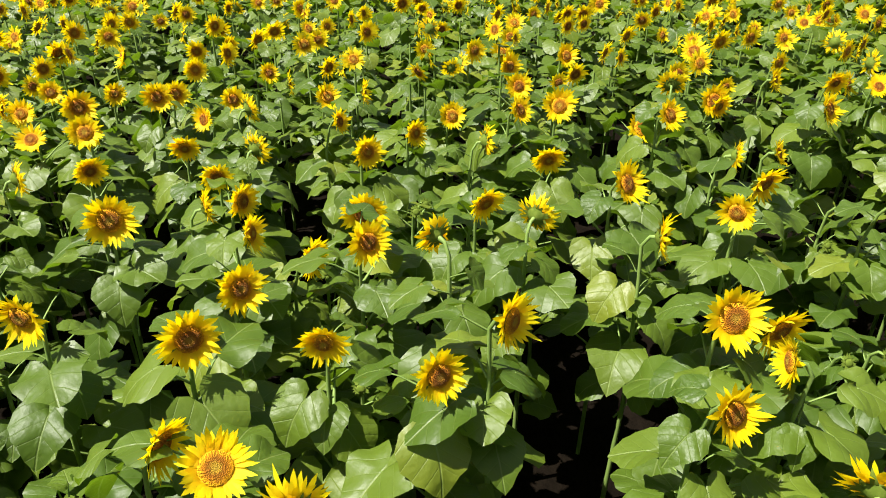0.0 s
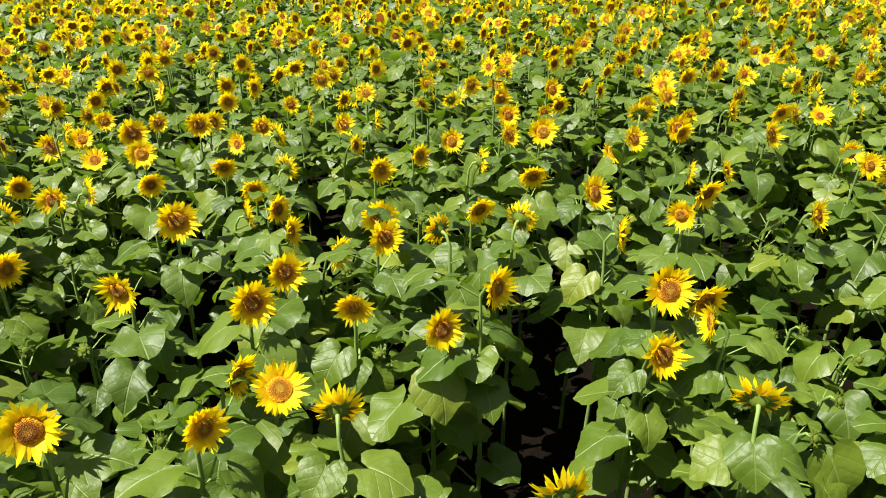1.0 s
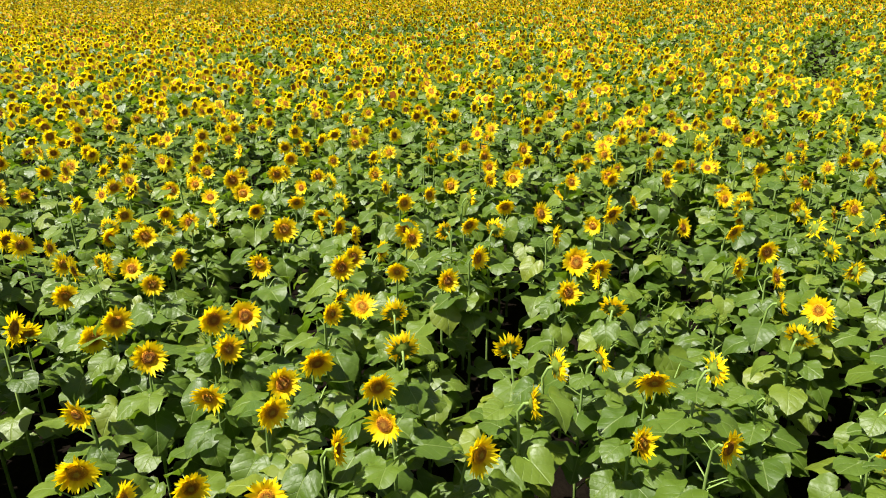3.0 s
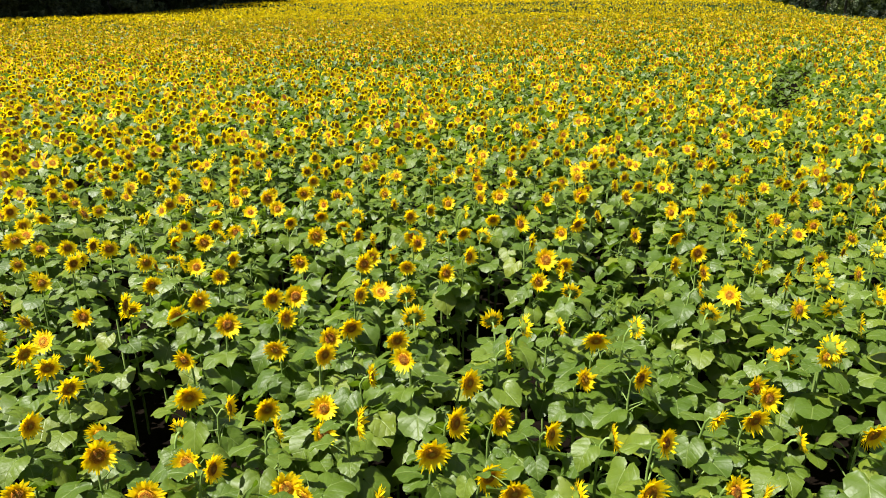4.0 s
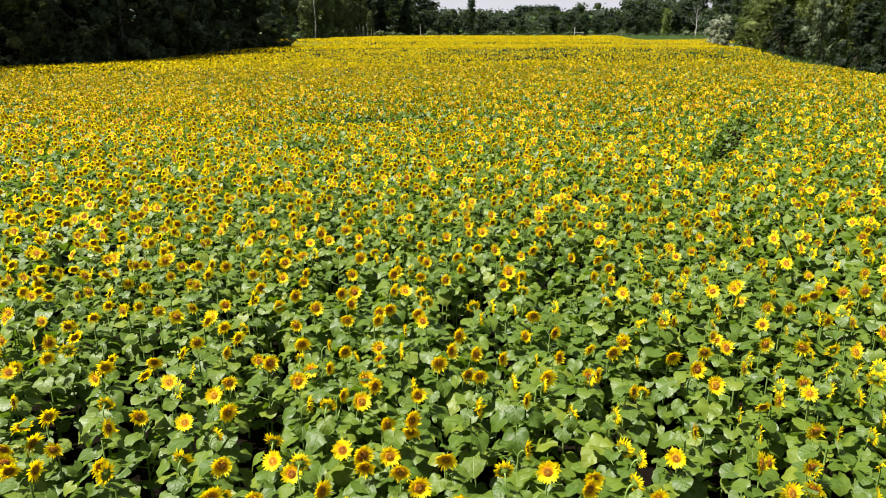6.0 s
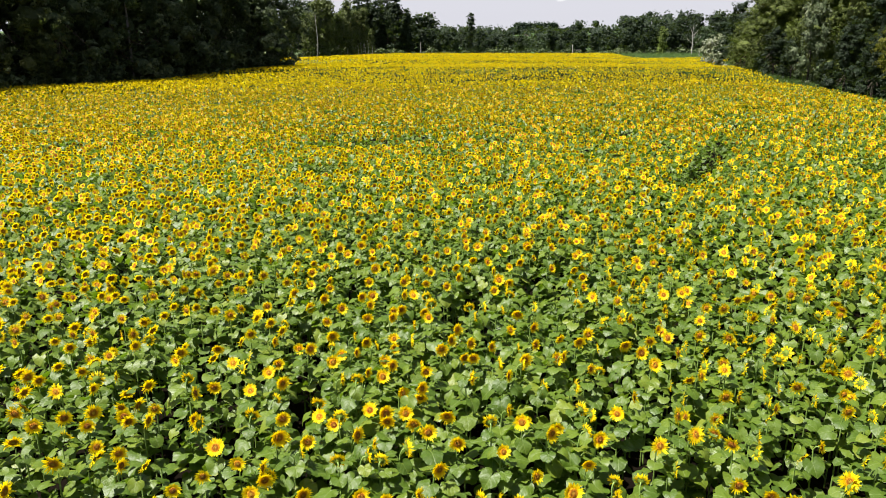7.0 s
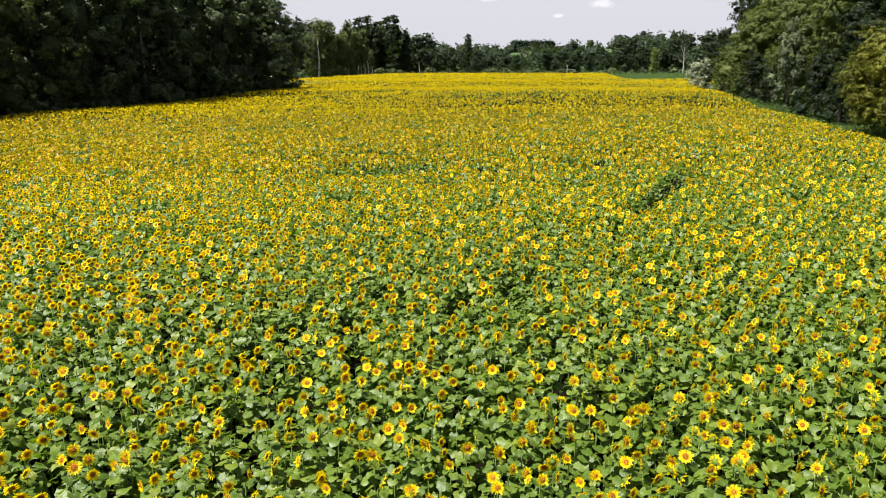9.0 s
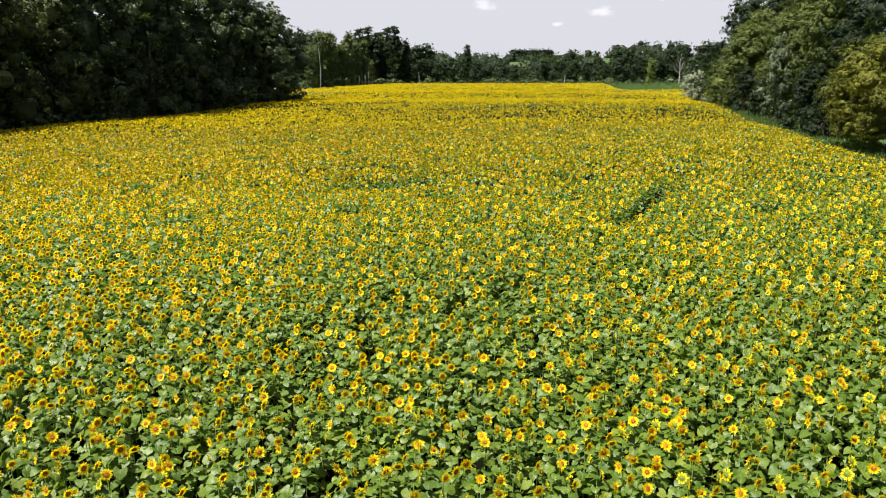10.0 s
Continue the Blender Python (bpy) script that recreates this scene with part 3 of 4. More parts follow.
for strip in (strip_a, strip_b, strip_c, strip_d, strip_e, strip_f):
    for x, y, h, face in strip:
        if len(placed) < 150:
            if face == "f" and (y < 0.4 or abs(x) > 2.3):
                face = str(rng.choice(list("ffqqrrddlRub")))
            sunflower(x, y, h, face, rng.uniform(0.82, 1.06))
            placed.append((x, y))


# ---- the rest of the crop, on sown rows ----
ROW_TURN, ROW_GAP, PLANT_GAP = radians(-33.0), 0.49, 0.26


def in_gap(x, y):
    """Patches where the crop failed."""
    def near(ax, ay, bx, by, r):
        dx, dy = bx - ax, by - ay
        t = np.clip(((x - ax) * dx + (y - ay) * dy) / (dx * dx + dy * dy), 0, 1)
        return np.hypot(x - ax - t * dx, y - ay - t * dy) < r
    return near(9.6, 15.2, 10.4, 16.6, 0.5) | near(11.2, 18.2, 13.2, 21.8, 0.62) | near(6.4, 9.8, 7.0, 11.0, 0.3) | near(0.40, 1.75, 0.50, 2.5, 0.24) | near(-1.6, 17.0, -1.2, 17.8, 0.3) | near(7.8, 26.0, 8.4, 28.0, 0.5)


def poor(x, y):
    """0 to 1: strips and patches where plants stay low and hardly flower."""
    a = 0.42 * np.exp(-((y - (84 + 0.16 * x)) / 3.0) ** 2) * smooth(-34, -24, x) * (1 - smooth(14, 20, x))
    b = 0.55 * np.exp(-((y - (99 + 0.05 * x)) / 2.4) ** 2) * smooth(-2, 4, x) * (1 - smooth(20, 26, x))
    c = np.exp(-((y - (168 - 0.1 * x)) / 4.5) ** 2) * smooth(20, 30, x) * (1 - smooth(52, 60, x))
    d = np.exp(-(((x - 35.3) / 1.4) ** 2 + ((y - 91) / 2.2) ** 2))
    e = 0.8 * np.exp(-((y - (208 - 0.1 * x)) / 5.0) ** 2) * smooth(-14, -6, x) * (1 - smooth(0, 8, x))
    f = 0.9 * smooth(-2.6, -0.6, x - right_edge(y)) * smooth(20, 40, y) * (1 - smooth(120, 140, y))
    g = 0.35 * np.exp(-(((x - 10.3) / 1.6) ** 2 + ((y - 18.4) / 3.6) ** 2))
    h = 0.8 * np.exp(-(((x + 37) / 9) ** 2 + ((y - 160) / 4.5) ** 2))
    i = 0.95 * np.exp(-(((x + 3.5 - 0.5 * (y - 25)) / 3.2) ** 2 + ((y - 25) / 2.4) ** 2))
    j = 0.6 * np.exp(-(((x + 7) / 3.0) ** 2 + ((y - 34) / 1.6) ** 2))
    k = 0.6 * np.exp(-((y - (116 + 0.1 * x)) / 4.0) ** 2) * smooth(-45, -35, x) * (1 - smooth(-8, 0, x))
    l = 0.5 * np.exp(-((y - (62 + 0.25 * x)) / 2.6) ** 2) * smooth(-36, -28, x) * (1 - smooth(-14, -8, x))
    m = 0.6 * np.clip(np.sin(x * 0.9 + 1.3 * np.sin(y * 0.23)) * np.sin(y * 0.55 + 0.8 * np.sin(x * 0.31)) - 0.45, 0, 1) * 1.8 * smooth(6, 14, y)
    return np.clip(np.maximum.reduce([a, b, c, d, e, f, g, h, i, j, k, l, m]), 0, 1)


def sown():
    """All places of the sown grid that lie in the field, thinner on the flanks."""
    n, m = int(460 / ROW_GAP), int(460 / PLANT_GAP)
    i, j = np.meshgrid(np.arange(-n // 2, n // 2), np.arange(-m // 3, m - m // 3))
    gen = np.random.default_rng(5)
    u = i * ROW_GAP + gen.normal(0, 0.12, i.shape)
    w = j * PLANT_GAP + gen.normal(0, 0.13, i.shape)
    x = (u * math.cos(ROW_TURN) - w * math.sin(ROW_TURN)).ravel()
    y = (u * math.sin(ROW_TURN) + w * math.cos(ROW_TURN)).ravel()
    ok = (y > -29) & (y < far_edge(x)) & (x > left_edge(y)) & (x < right_edge(y)) & ~in_green(x, y)
    x, y = x[ok], y[ok]
    flank = (np.abs(x + 0.3) > 0.655 * (y + 20.5) + 1.5) | (y < -9.5)
    close = flank & (np.abs(x) < 19) & (y > -26) & (y < 9)
    share = np.where(close, 0.86, np.where(flank, 0.13, np.interp(y, (2, 12, 40, 68, 82, 255), (0.86, 0.94, 0.94, 0.84, 0.66, 0.34))))
    keep = (gen.random(len(x)) < share) & (~in_gap(x, y) | ((gen.random(len(x)) < 0.8) & (y > 5)))
    return x[keep], y[keep], flank[keep], close[keep]


sx, sy, flank, close = sown()
core = (np.abs(sx) < 3.4) & (sy < 6.2)
dist_to = np.full(len(sx), 9.0)
for hx, hy in placed:
    dist_to = np.minimum(dist_to, np.hypot(sx - hx, sy - hy))
free = dist_to > 0.34
# whole plants with parts for the places where the flight starts
tight = core & free & (np.abs(sx) < 1.9 + 0.12 * (sy + 7)) & (sy > -5.6) & (sy < 5.0)
budget = 300 - len(placed)
order = np.nonzero(tight)[0]
order = order[np.argsort(np.hypot(sx[order], sy[order] - 1.0))][:budget]
quiet = (np.abs(sx) < 2.3) & (sy > 0.1) & (sy < 4.4)
for k in order:
    x, y = float(sx[k]), float(sy[k])
    gz = float(ground_z(x, y))
    if quiet[k]:
        sunflower(x, y, gz + rng.uniform(1.1, 1.42), "f", flower=False, leaves=16)
    else:
        sunflower(x, y, gz + rng.normal(1.58, 0.09), str(rng.choice(list("ffffddrrRlbcu"))), rng.uniform(0.82, 1.06))
rest = free.copy()
rest[order] = False
sx, sy, quiet, flank, close = sx[rest], sy[rest], quiet[rest], flank[rest], close[rest]
sz = ground_z(sx, sy)
gen = np.random.default_rng(8)
N = len(sx)
low = np.where(in_gap(sx, sy), 1.0, poor(sx, sy))
tall = np.clip(gen.normal(1.58, 0.065, N), 1.38, 1.78) * (1 - np.where(sy < 50, 0.28, 0.10) * low - 0.20 * in_gap(sx, sy))
tall[quiet] = gen.uniform(1.15, 1.42, int(quiet.sum()))
blooms = (gen.random(N) > low * 1.15) & ~quiet & (gen.random(N) < np.interp(sy - 0.5 * np.clip(sx, -14, 14), (4, 9, 16), (0.90, 0.95, 0.98)))
yaw = radians(38) + 0.010 * np.clip(sx, -18, 18) + gen.normal(0, radians(42), N) * np.interp(sy, (20, 60), (1.0, 0.75))
astray = gen.random(N) < 0.14
yaw[astray] = gen.uniform(-math.pi, math.pi, int(astray.sum()))
spin = gen.uniform(0, 2 * math.pi, N)
scale = gen.uniform(0.84, 1.14, N) * np.interp(sy, (-2, 12), (1.0, 0.9)) * np.where(flank & ~close, 1.35, np.interp(sy, (66, 82, 255), (1.0, 1.06, 1.28)))


def body_kit(rng, spokes, rings, leaves, stem_sides, top=1.0, hang=0):
    """Stem and leaves of one plant of height H0."""
    kits = []
    turn = rng.uniform(0, 360)
    for i in range(leaves):
        q = i / max(leaves - 1, 1) if leaves > 1 else 0.6
        z = H0 * (0.40 + 0.565 * q ** 0.75)
        ln = 0.116 * float(np.interp(q, (0, 0.4, 0.75, 1), (1.1, 1.3, 1.18, 0.8))) * rng.uniform(0.85, 1.2) * top
        turn += 137.5 + rng.uniform(-22, 22)
        kits.append(leaf_kit(rng, ln, spokes, rings, rng.uniform(0.11, 0.23), rng.uniform(-6, 30) + hang, sides=0).moved(pose(0, 0, z, rng.uniform(-16, 10), 0, turn)))
    if stem_sides:
        kits.append(tube([(0, 0, 0.3), (0, 0, 0.98 * H0)], [0.014, 0.011], stem_sides, 1))
    return joined(kits)


def head_kit(rng, lift, level):
    """A head that faces -y, with its neck; level 0 is the most detailed."""
    r = rng.uniform(0.043, 0.054)
    if level == 0:
        k = [petals_kit(rng, r, 0.064, 30, 1, 2), disc_kit(r, 10, 2, 0.012, 3), head_back_kit(rng, r, 8, 9, 4)]
    elif level == 1:
        n = 16
        v, f = [], []
        for i in range(n):
            t, w = 2 * math.pi * (i + rng.uniform(-0.35, 0.35)) / n, 0.29
            ln, up = r + 0.064 * rng.uniform(0.7, 1.25), rng.uniform(-0.02, 0.045)
            v += [(r * 0.7 * math.cos(t), r * 0.7 * math.sin(t), 0), (0.75 * ln * math.cos(t - w), 0.75 * ln * math.sin(t - w), up * 0.6), (ln * math.cos(t), ln * math.sin(t), up), (0.75 * ln * math.cos(t + w), 0.75 * ln * math.sin(t + w), up * 0.6)]
            f += [(4 * i, 4 * i + 1, 4 * i + 2), (4 * i, 4 * i + 2, 4 * i + 3)]
        k = [Kit(v, f, np.tile([(0.5, 0.4), (0, 0.8), (0.5, 1), (1, 0.8)], (n, 1)), 2), disc_kit(r * 1.34, 7, 1, 0.012, 3).moved(pose(0, 0, 0.006)), Kit(disc_kit(r * 1.1, 6, 1, 0.0).v - (0, 0, 0.02), disc_kit(r, 6, 1, 0.0).f[:, ::-1], None, 4)]
    else:
        n = 8 if level == 2 else 5
        t = np.arange(n) * 2 * math.pi / n
        ln = (r + 0.056) * rng.uniform(0.82, 1.2, n)
        v = [(0, 0, -0.004)] + [(a * math.cos(b), a * math.sin(b), rng.uniform(-0.018, 0.04)) for a, b in zip(ln, t)]
        f = [(0, 1 + i, 1 + (i + 1) % n) for i in range(n)]
        d = disc_kit(r * 1.6, 5, 1, 0.012, 3).moved(pose(0, 0, 0.008))
        if level == 3:
            q = r * 1.22
            d = Kit([(q, 0, 0.012), (-0.6 * q, 0.9 * q, 0.012), (-0.6 * q, -0.9 * q, 0.012)], [(0, 1, 2)], [(0.5, 0.0), (-0.3, 0.4), (-0.3, -0.4)], 3)
        q, m = r * 1.15, 5 if level == 2 else 3
        back = [(q * math.cos(i * 6.283 / m), q * math.sin(i * 6.283 / m), -0.016) for i in range(m)]
        k = [Kit(v, f, [(0.5, 0.7)] + [(0.5, 0.95)] * n, 2), d, Kit(back, [(0, i + 1, i) for i in range(1, m - 1)], None, 4)]
    if level > 1:
        k[1].uv[:] = (0.53, 0.0)
    return joined(k).moved(pose(0, -0.085, 0, 90 - lift, 0, 0))


CROP = [LEAF, STALK, PETAL, DISC, BRACT]
LIFTS = (-26, -14, -3, 7, 18, 32)


def crop(name, pick, level, bodies, label):
    """One sheet of the crop: every plant of it is real geometry, joined."""
    kits = []
    idx = np.nonzero(pick)[0]
    which = gen.integers(0, len(bodies), len(idx))
    for b, kit in enumerate(bodies):
        q = idx[which == b]
        if len(q):
            s = tall[q] / H0
            kits.append(scattered(kit, np.stack([sx[q], sy[q], sz[q]], 1), spin[q], s))
    idx = idx[blooms[idx]]
    forms = [head_kit(rng, a - 6 * (level == 3), level) for a in LIFTS]
    chance = np.array((0.12, 0.18, 0.22, 0.21, 0.16, 0.11))
    which = gen.choice(len(forms), len(idx), p=chance / chance.sum())
    for b, kit in enumerate(forms):
        q = idx[which == b]
        if len(q):
            kits.append(scattered(kit, np.stack([sx[q], sy[q], sz[q] + tall[q] + 0.10], 1), yaw[q], scale[q]))
    ob = new(name, mesh_of(name, joined(kits), CROP))
    return tagged(ob, label, "sunflowers", "sunflowers of the field", "stuff")


near = (sy < 8.5) & (np.abs(sx) < 5.5) & ~flank
blend = sy + gen.normal(0, 5.0, N)
front = ~near & ~flank & (sy < 2.0)
middle = ~near & ~front & ~flank & (blend < 22)
farther = ~near & ~front & ~middle & ~flank & (blend < 74)
farthest = ~near & ~front & ~middle & ~farther & ~close
# past 120 m fewer, broader plants stand for the crop
thin = np.interp(sy, (110, 140), (1.0, 0.62))
farthest &= np.random.default_rng(5).random(N) < thin
scale = np.where(farthest, scale / np.sqrt(thin), scale)
crop("sunflower_rows", near, 0, [body_kit(rng, 11, 2, 12, 3, 0.96) for _ in range(7)], "dense rows of blooming sunflowers with broad green leaves")
crop("sunflower_rows", front, 0, [body_kit(rng, 8, 2, 10, 3, 1.0) for _ in range(7)], "blooming sunflowers with broad green leaves on hairy stalks")
crop("sunflower_rows", middle, 1, [body_kit(rng, 6, 1, 10, 0, 0.98) for _ in range(7)], "dense blooming sunflower crop with broad green leaves")
crop("sunflower_rows", farther, 2, [body_kit(rng, 4, 1, 2, 0, 1.5, 14) for _ in range(5)], "sunflower crop receding into a yellow carpet")
crop("sunflower_rows", farthest, 3, [body_kit(rng, 3, 1, 2, 0, 1.25, 34) for _ in range(4)], "far sunflower crop merging into solid yellow")
crop("sunflower_rows", close, 2, [body_kit(rng, 5, 1, 9, 0, 1.25) for _ in range(4)], "blooming sunflower crop on the flanks of the field")


# ---- trees ----
def crown_kit(rng, lobes, count, size, droop=0.0):
    """Many small leaf sprays in the outer part of the lobes: (x, y, z, rx, ry, rz) each."""
    vol = np.array([l[3] * l[4] * l[5] for l in lobes]) ** 0.7
    twigs = max(8, count // 11)
    pick = rng.choice(len(lobes), twigs, p=vol / vol.sum())
    lb = np.array(lobes)[pick]
    d = rng.normal(size=(twigs, 3))
    d[:, 2] += 0.25
    d /= np.linalg.norm(d, axis=1)[:, None]
    # ragged: twigs stand out or fall back
    rag = 1 + 0.16 * np.sin(d[:, 0] * 7 + pick) * np.sin(d[:, 1] * 8 + 2 * pick) + 0.10 * np.sin(d[:, 2] * 13 + d[:, 0] * 9 + pick)
    q = rag * np.where(rng.random(twigs) < 0.8, 0.86 + 0.16 * rng.random(twigs), 0.45 + 0.4 * rng.random(twigs))
    tip = lb[:, :3] + d * lb[:, 3:] * q[:, None]
    w = np.concatenate([np.arange(twigs), rng.integers(0, twigs, count - twigs)])
    c = tip[w] + rng.normal(0, 1, (count, 3)) * (0.85, 0.85, 0.55) * size
    nrm = d[w] + rng.normal(0, 0.5, (count, 3)) + (0, 0, 0.45)
    nrm /= np.linalg.norm(nrm, axis=1)[:, None]
    a = np.cross(nrm, rng.normal(size=(count, 3)))
    a /= np.linalg.norm(a, axis=1)[:, None]
    b = np.cross(nrm, a)
    if droop:
        a = a * (1 - droop) + np.array((0, 0, -1.0)) * droop
        a /= np.linalg.norm(a, axis=1)[:, None]
    s = size * rng.uniform(0.6, 1.35, count)[:, None]
    v = []
    for k in range(3):
        t = rng.uniform(-0.5, 0.5, (count, 1)) + k * 2.1
        way = a * np.cos(t) + b * np.sin(t)
        side = (b * np.cos(t) - a * np.sin(t)) * s * rng.uniform(0.24, 0.38, (count, 1))
        mid = c + way * s * 0.15
        v.append(np.stack([mid - side, mid + side, c + way * s * 0.78 - nrm * s * rng.uniform(-0.1, 0.3, (count, 1))], 1))
    v = np.stack(v, 1).reshape(-1, 3)
    return Kit(v, np.arange(len(v)).reshape(-1, 3))


def mass_kit(rng, lobes, core, rings=5, segs=9):
    """The closed inner leafage of a crown: one uneven rounded mass for every lobe."""
    v, f = [], []
    for l in lobes:
        k = len(v)
        ph = rng.uniform(0, 6.28, 4)
        v.append((l[0], l[1], l[2] + l[5] * core))
        for i in range(1, rings):
            e = math.pi * i / rings
            for j in range(segs):
                t = 2 * math.pi * (j + 0.5 * (i % 2)) / segs
                q = core * (1 + 0.16 * math.sin(2 * t + ph[0]) * math.sin(3 * e + ph[1]) + 0.08 * math.sin(5 * t + ph[2]) + rng.uniform(-0.08, 0.08))
                v.append((l[0] + l[3] * q * math.sin(e) * math.cos(t), l[1] + l[4] * q * math.sin(e) * math.sin(t), l[2] + l[5] * q * math.cos(e)))
        v.append((l[0], l[1], l[2] - l[5] * core))
        for j in range(segs):
            n = (j + 1) % segs
            f.append((k, k + 1 + j, k + 1 + n))
            for i in range(rings - 2):
                a, b = k + 1 + i * segs, k + 1 + (i + 1) * segs
                f += [(a + j, b + j, b + n), (a + j, b + n, a + n)]
            b = k + 1 + (rings - 2) * segs
            f.append((b + j, k + 1 + (rings - 1) * segs, b + n))
    return Kit(v, f)


def bough_kit(rng, lobes, count, size, inner=0.5, ragged=1.2, stir=0.24):
    """A crown of leafy boughs: closed masses inside, sprays of many small leaves on their outer and upper sides."""
    lb = np.array(lobes)
    mid = lb[:, :3].mean(0)
    area = lb[:, 3] * lb[:, 5]
    sprays = max(12, count // 22)
    pick = rng.choice(len(lb), sprays, p=area / area.sum())
    l = lb[pick]
    out = l[:, :3] - mid
    out = out / (np.linalg.norm(out, axis=1)[:, None] + 1e-6)
    d = rng.normal(size=(sprays, 3)) + 0.5 * out + (0, 0, 0.3)
    d /= np.linalg.norm(d, axis=1)[:, None]
    at = l[:, :3] + d * l[:, 3:] * rng.uniform(inner + 0.06, 1.0 + 0.12 * ragged, (sprays, 1))
    wide = size * rng.uniform(1.4, 3.0, sprays)
    w = rng.integers(0, sprays, count)
    e = rng.normal(size=(count, 3)) + 0.8 * d[w] + (0, 0, 0.2)
    e /= np.linalg.norm(e, axis=1)[:, None]
    c = at[w] + e * wide[w][:, None] * rng.uniform(0.3, 1.1, (count, 1)) * (1.1, 1.1, 0.7)
    nrm = 0.55 * e + 1.0 * d[w] + rng.normal(0, stir, (count, 3))
    nrm /= np.linalg.norm(nrm, axis=1)[:, None]
    a = np.cross(nrm, rng.normal(size=(count, 3)))
    a /= np.linalg.norm(a, axis=1)[:, None]
    b = np.cross(nrm, a)
    s = size * rng.uniform(0.5, 1.25, (count, 1))
    v = np.stack([c + a * s, c - a * s * 0.55 + b * s * 0.62, c - a * s * 0.45 - b * s * 0.58], 1).reshape(-1, 3)
    return joined([mass_kit(rng, lobes, inner), Kit(v, np.arange(len(v)).reshape(-1, 3))])


def clump_kit(rng, lobes, count, size, core=0.6, spread=1.1):
    """A crown seen far off: uneven leaf masses, closed inside, set about with small tufts."""
    # tufts gather at the ends of twigs, which stand out or fall back
    area = np.array([l[3] * l[5] for l in lobes])
    twigs = max(10, count // 8)
    pick = rng.choice(len(lobes), twigs, p=area / area.sum())
    lb = np.array(lobes)[pick]
    way = rng.normal(size=(twigs, 3)) + (0, 0, 0.35)
    way /= np.linalg.norm(way, axis=1)[:, None]
    tip = lb[:, :3] + way * lb[:, 3:] * rng.uniform(core + 0.04, 1.09, (twigs, 1))
    w = rng.integers(0, twigs, count)
    d = way[w]
    c = tip[w] + rng.normal(0, size * spread, (count, 3)) * (1.3, 1.3, 0.8)
    nrm = d + rng.normal(0, 0.32, (count, 3))
    a = np.cross(nrm, rng.normal(size=(count, 3)))
    a /= np.linalg.norm(a, axis=1)[:, None]
    b = np.cross(nrm, a)
    b /= np.linalg.norm(b, axis=1)[:, None]
    s = size * rng.uniform(0.6, 1.4, (count, 1))
    w = np.stack([c + a * s, c + b * s * 0.8, c - a * s * 0.9, c - b * s * 0.7], 1).reshape(-1, 3)
    q = np.arange(count)[:, None] * 4
    return joined([mass_kit(rng, lobes, core, 4, 7), Kit(w, np.concatenate([q + (0, 1, 2), q + (0, 2, 3)]))])


def trunk_kit(rng, height, girth, lobes, limbs=7):
    lean = rng.uniform(-0.04, 0.04, 2)
    pts = [(lean[0] * height * q ** 2, lean[1] * height * q ** 2, height * q - 0.2 * (q == 0)) for q in (0, 0.05, 0.25, 0.5, 0.78)]
    kits = [tube(pts, [girth * 1.35, girth, girth * 0.85, girth * 0.6, girth * 0.2], 8)]
    for l in list(lobes)[:limbs]:
        z0 = rng.uniform(0.2, 0.5) * height
        p0 = np.array((0, 0, z0))
        p2 = np.array(l[:3]) + rng.uniform(-0.2, 0.2, 3)
        kits.append(tube([p0, (p0 + p2) / 2 + (0, 0, -0.4), p2], [girth * 0.45, girth * 0.28, girth * 0.08], 5))
    return joined(kits)


def lobes_of(rng, height, radius, base, count, narrow=False):
    """Limb masses that make a crown between base and height."""
    out = []
    for i in range(count):
        q = (i + 0.5) / count
        z = base + (height - base) * q
        prof = math.sin(math.pi * min(1, 0.22 + 0.74 * q)) ** 0.7
        t = i * 2.4 + rng.uniform(-0.5, 0.5)
        off = radius * prof * rng.uniform(0.45, 0.86) * (0.5 if narrow else 1)
        rr = radius * rng.uniform(0.20, 0.46) * (0.75 + 0.25 * prof)
        out.append((off * math.cos(t), off * math.sin(t), z - rr * 0.3, rr, rr, rr * rng.uniform(0.75, 1.05)))
    out.append((0, 0, base + (height - base) * 0.55, radius * 0.62, radius * 0.62, (height - base) * 0.42))
    return out


def dome_of(rng, height, radius, base, count):
    """The lobes of one round bush: a wide middle and small bulges all over it."""
    zc, half = base + 0.50 * (height - base), 0.49 * (height - base)
    out = [(0, 0, zc, radius * 0.86, radius * 0.86, half * 0.9)]
    for i in range(count):
        h = 1 - 1.9 * (i + 0.5) / count
        t, w = i * 2.4 + rng.uniform(-0.3, 0.3), math.sqrt(1 - h * h)
        rr = radius * rng.uniform(0.17, 0.30)
        q = rng.uniform(0.80, 0.92)
        out.append((radius * q * w * math.cos(t), radius * q * w * math.sin(t), zc + half * q * h, rr, rr, rr * 0.85))
    return out


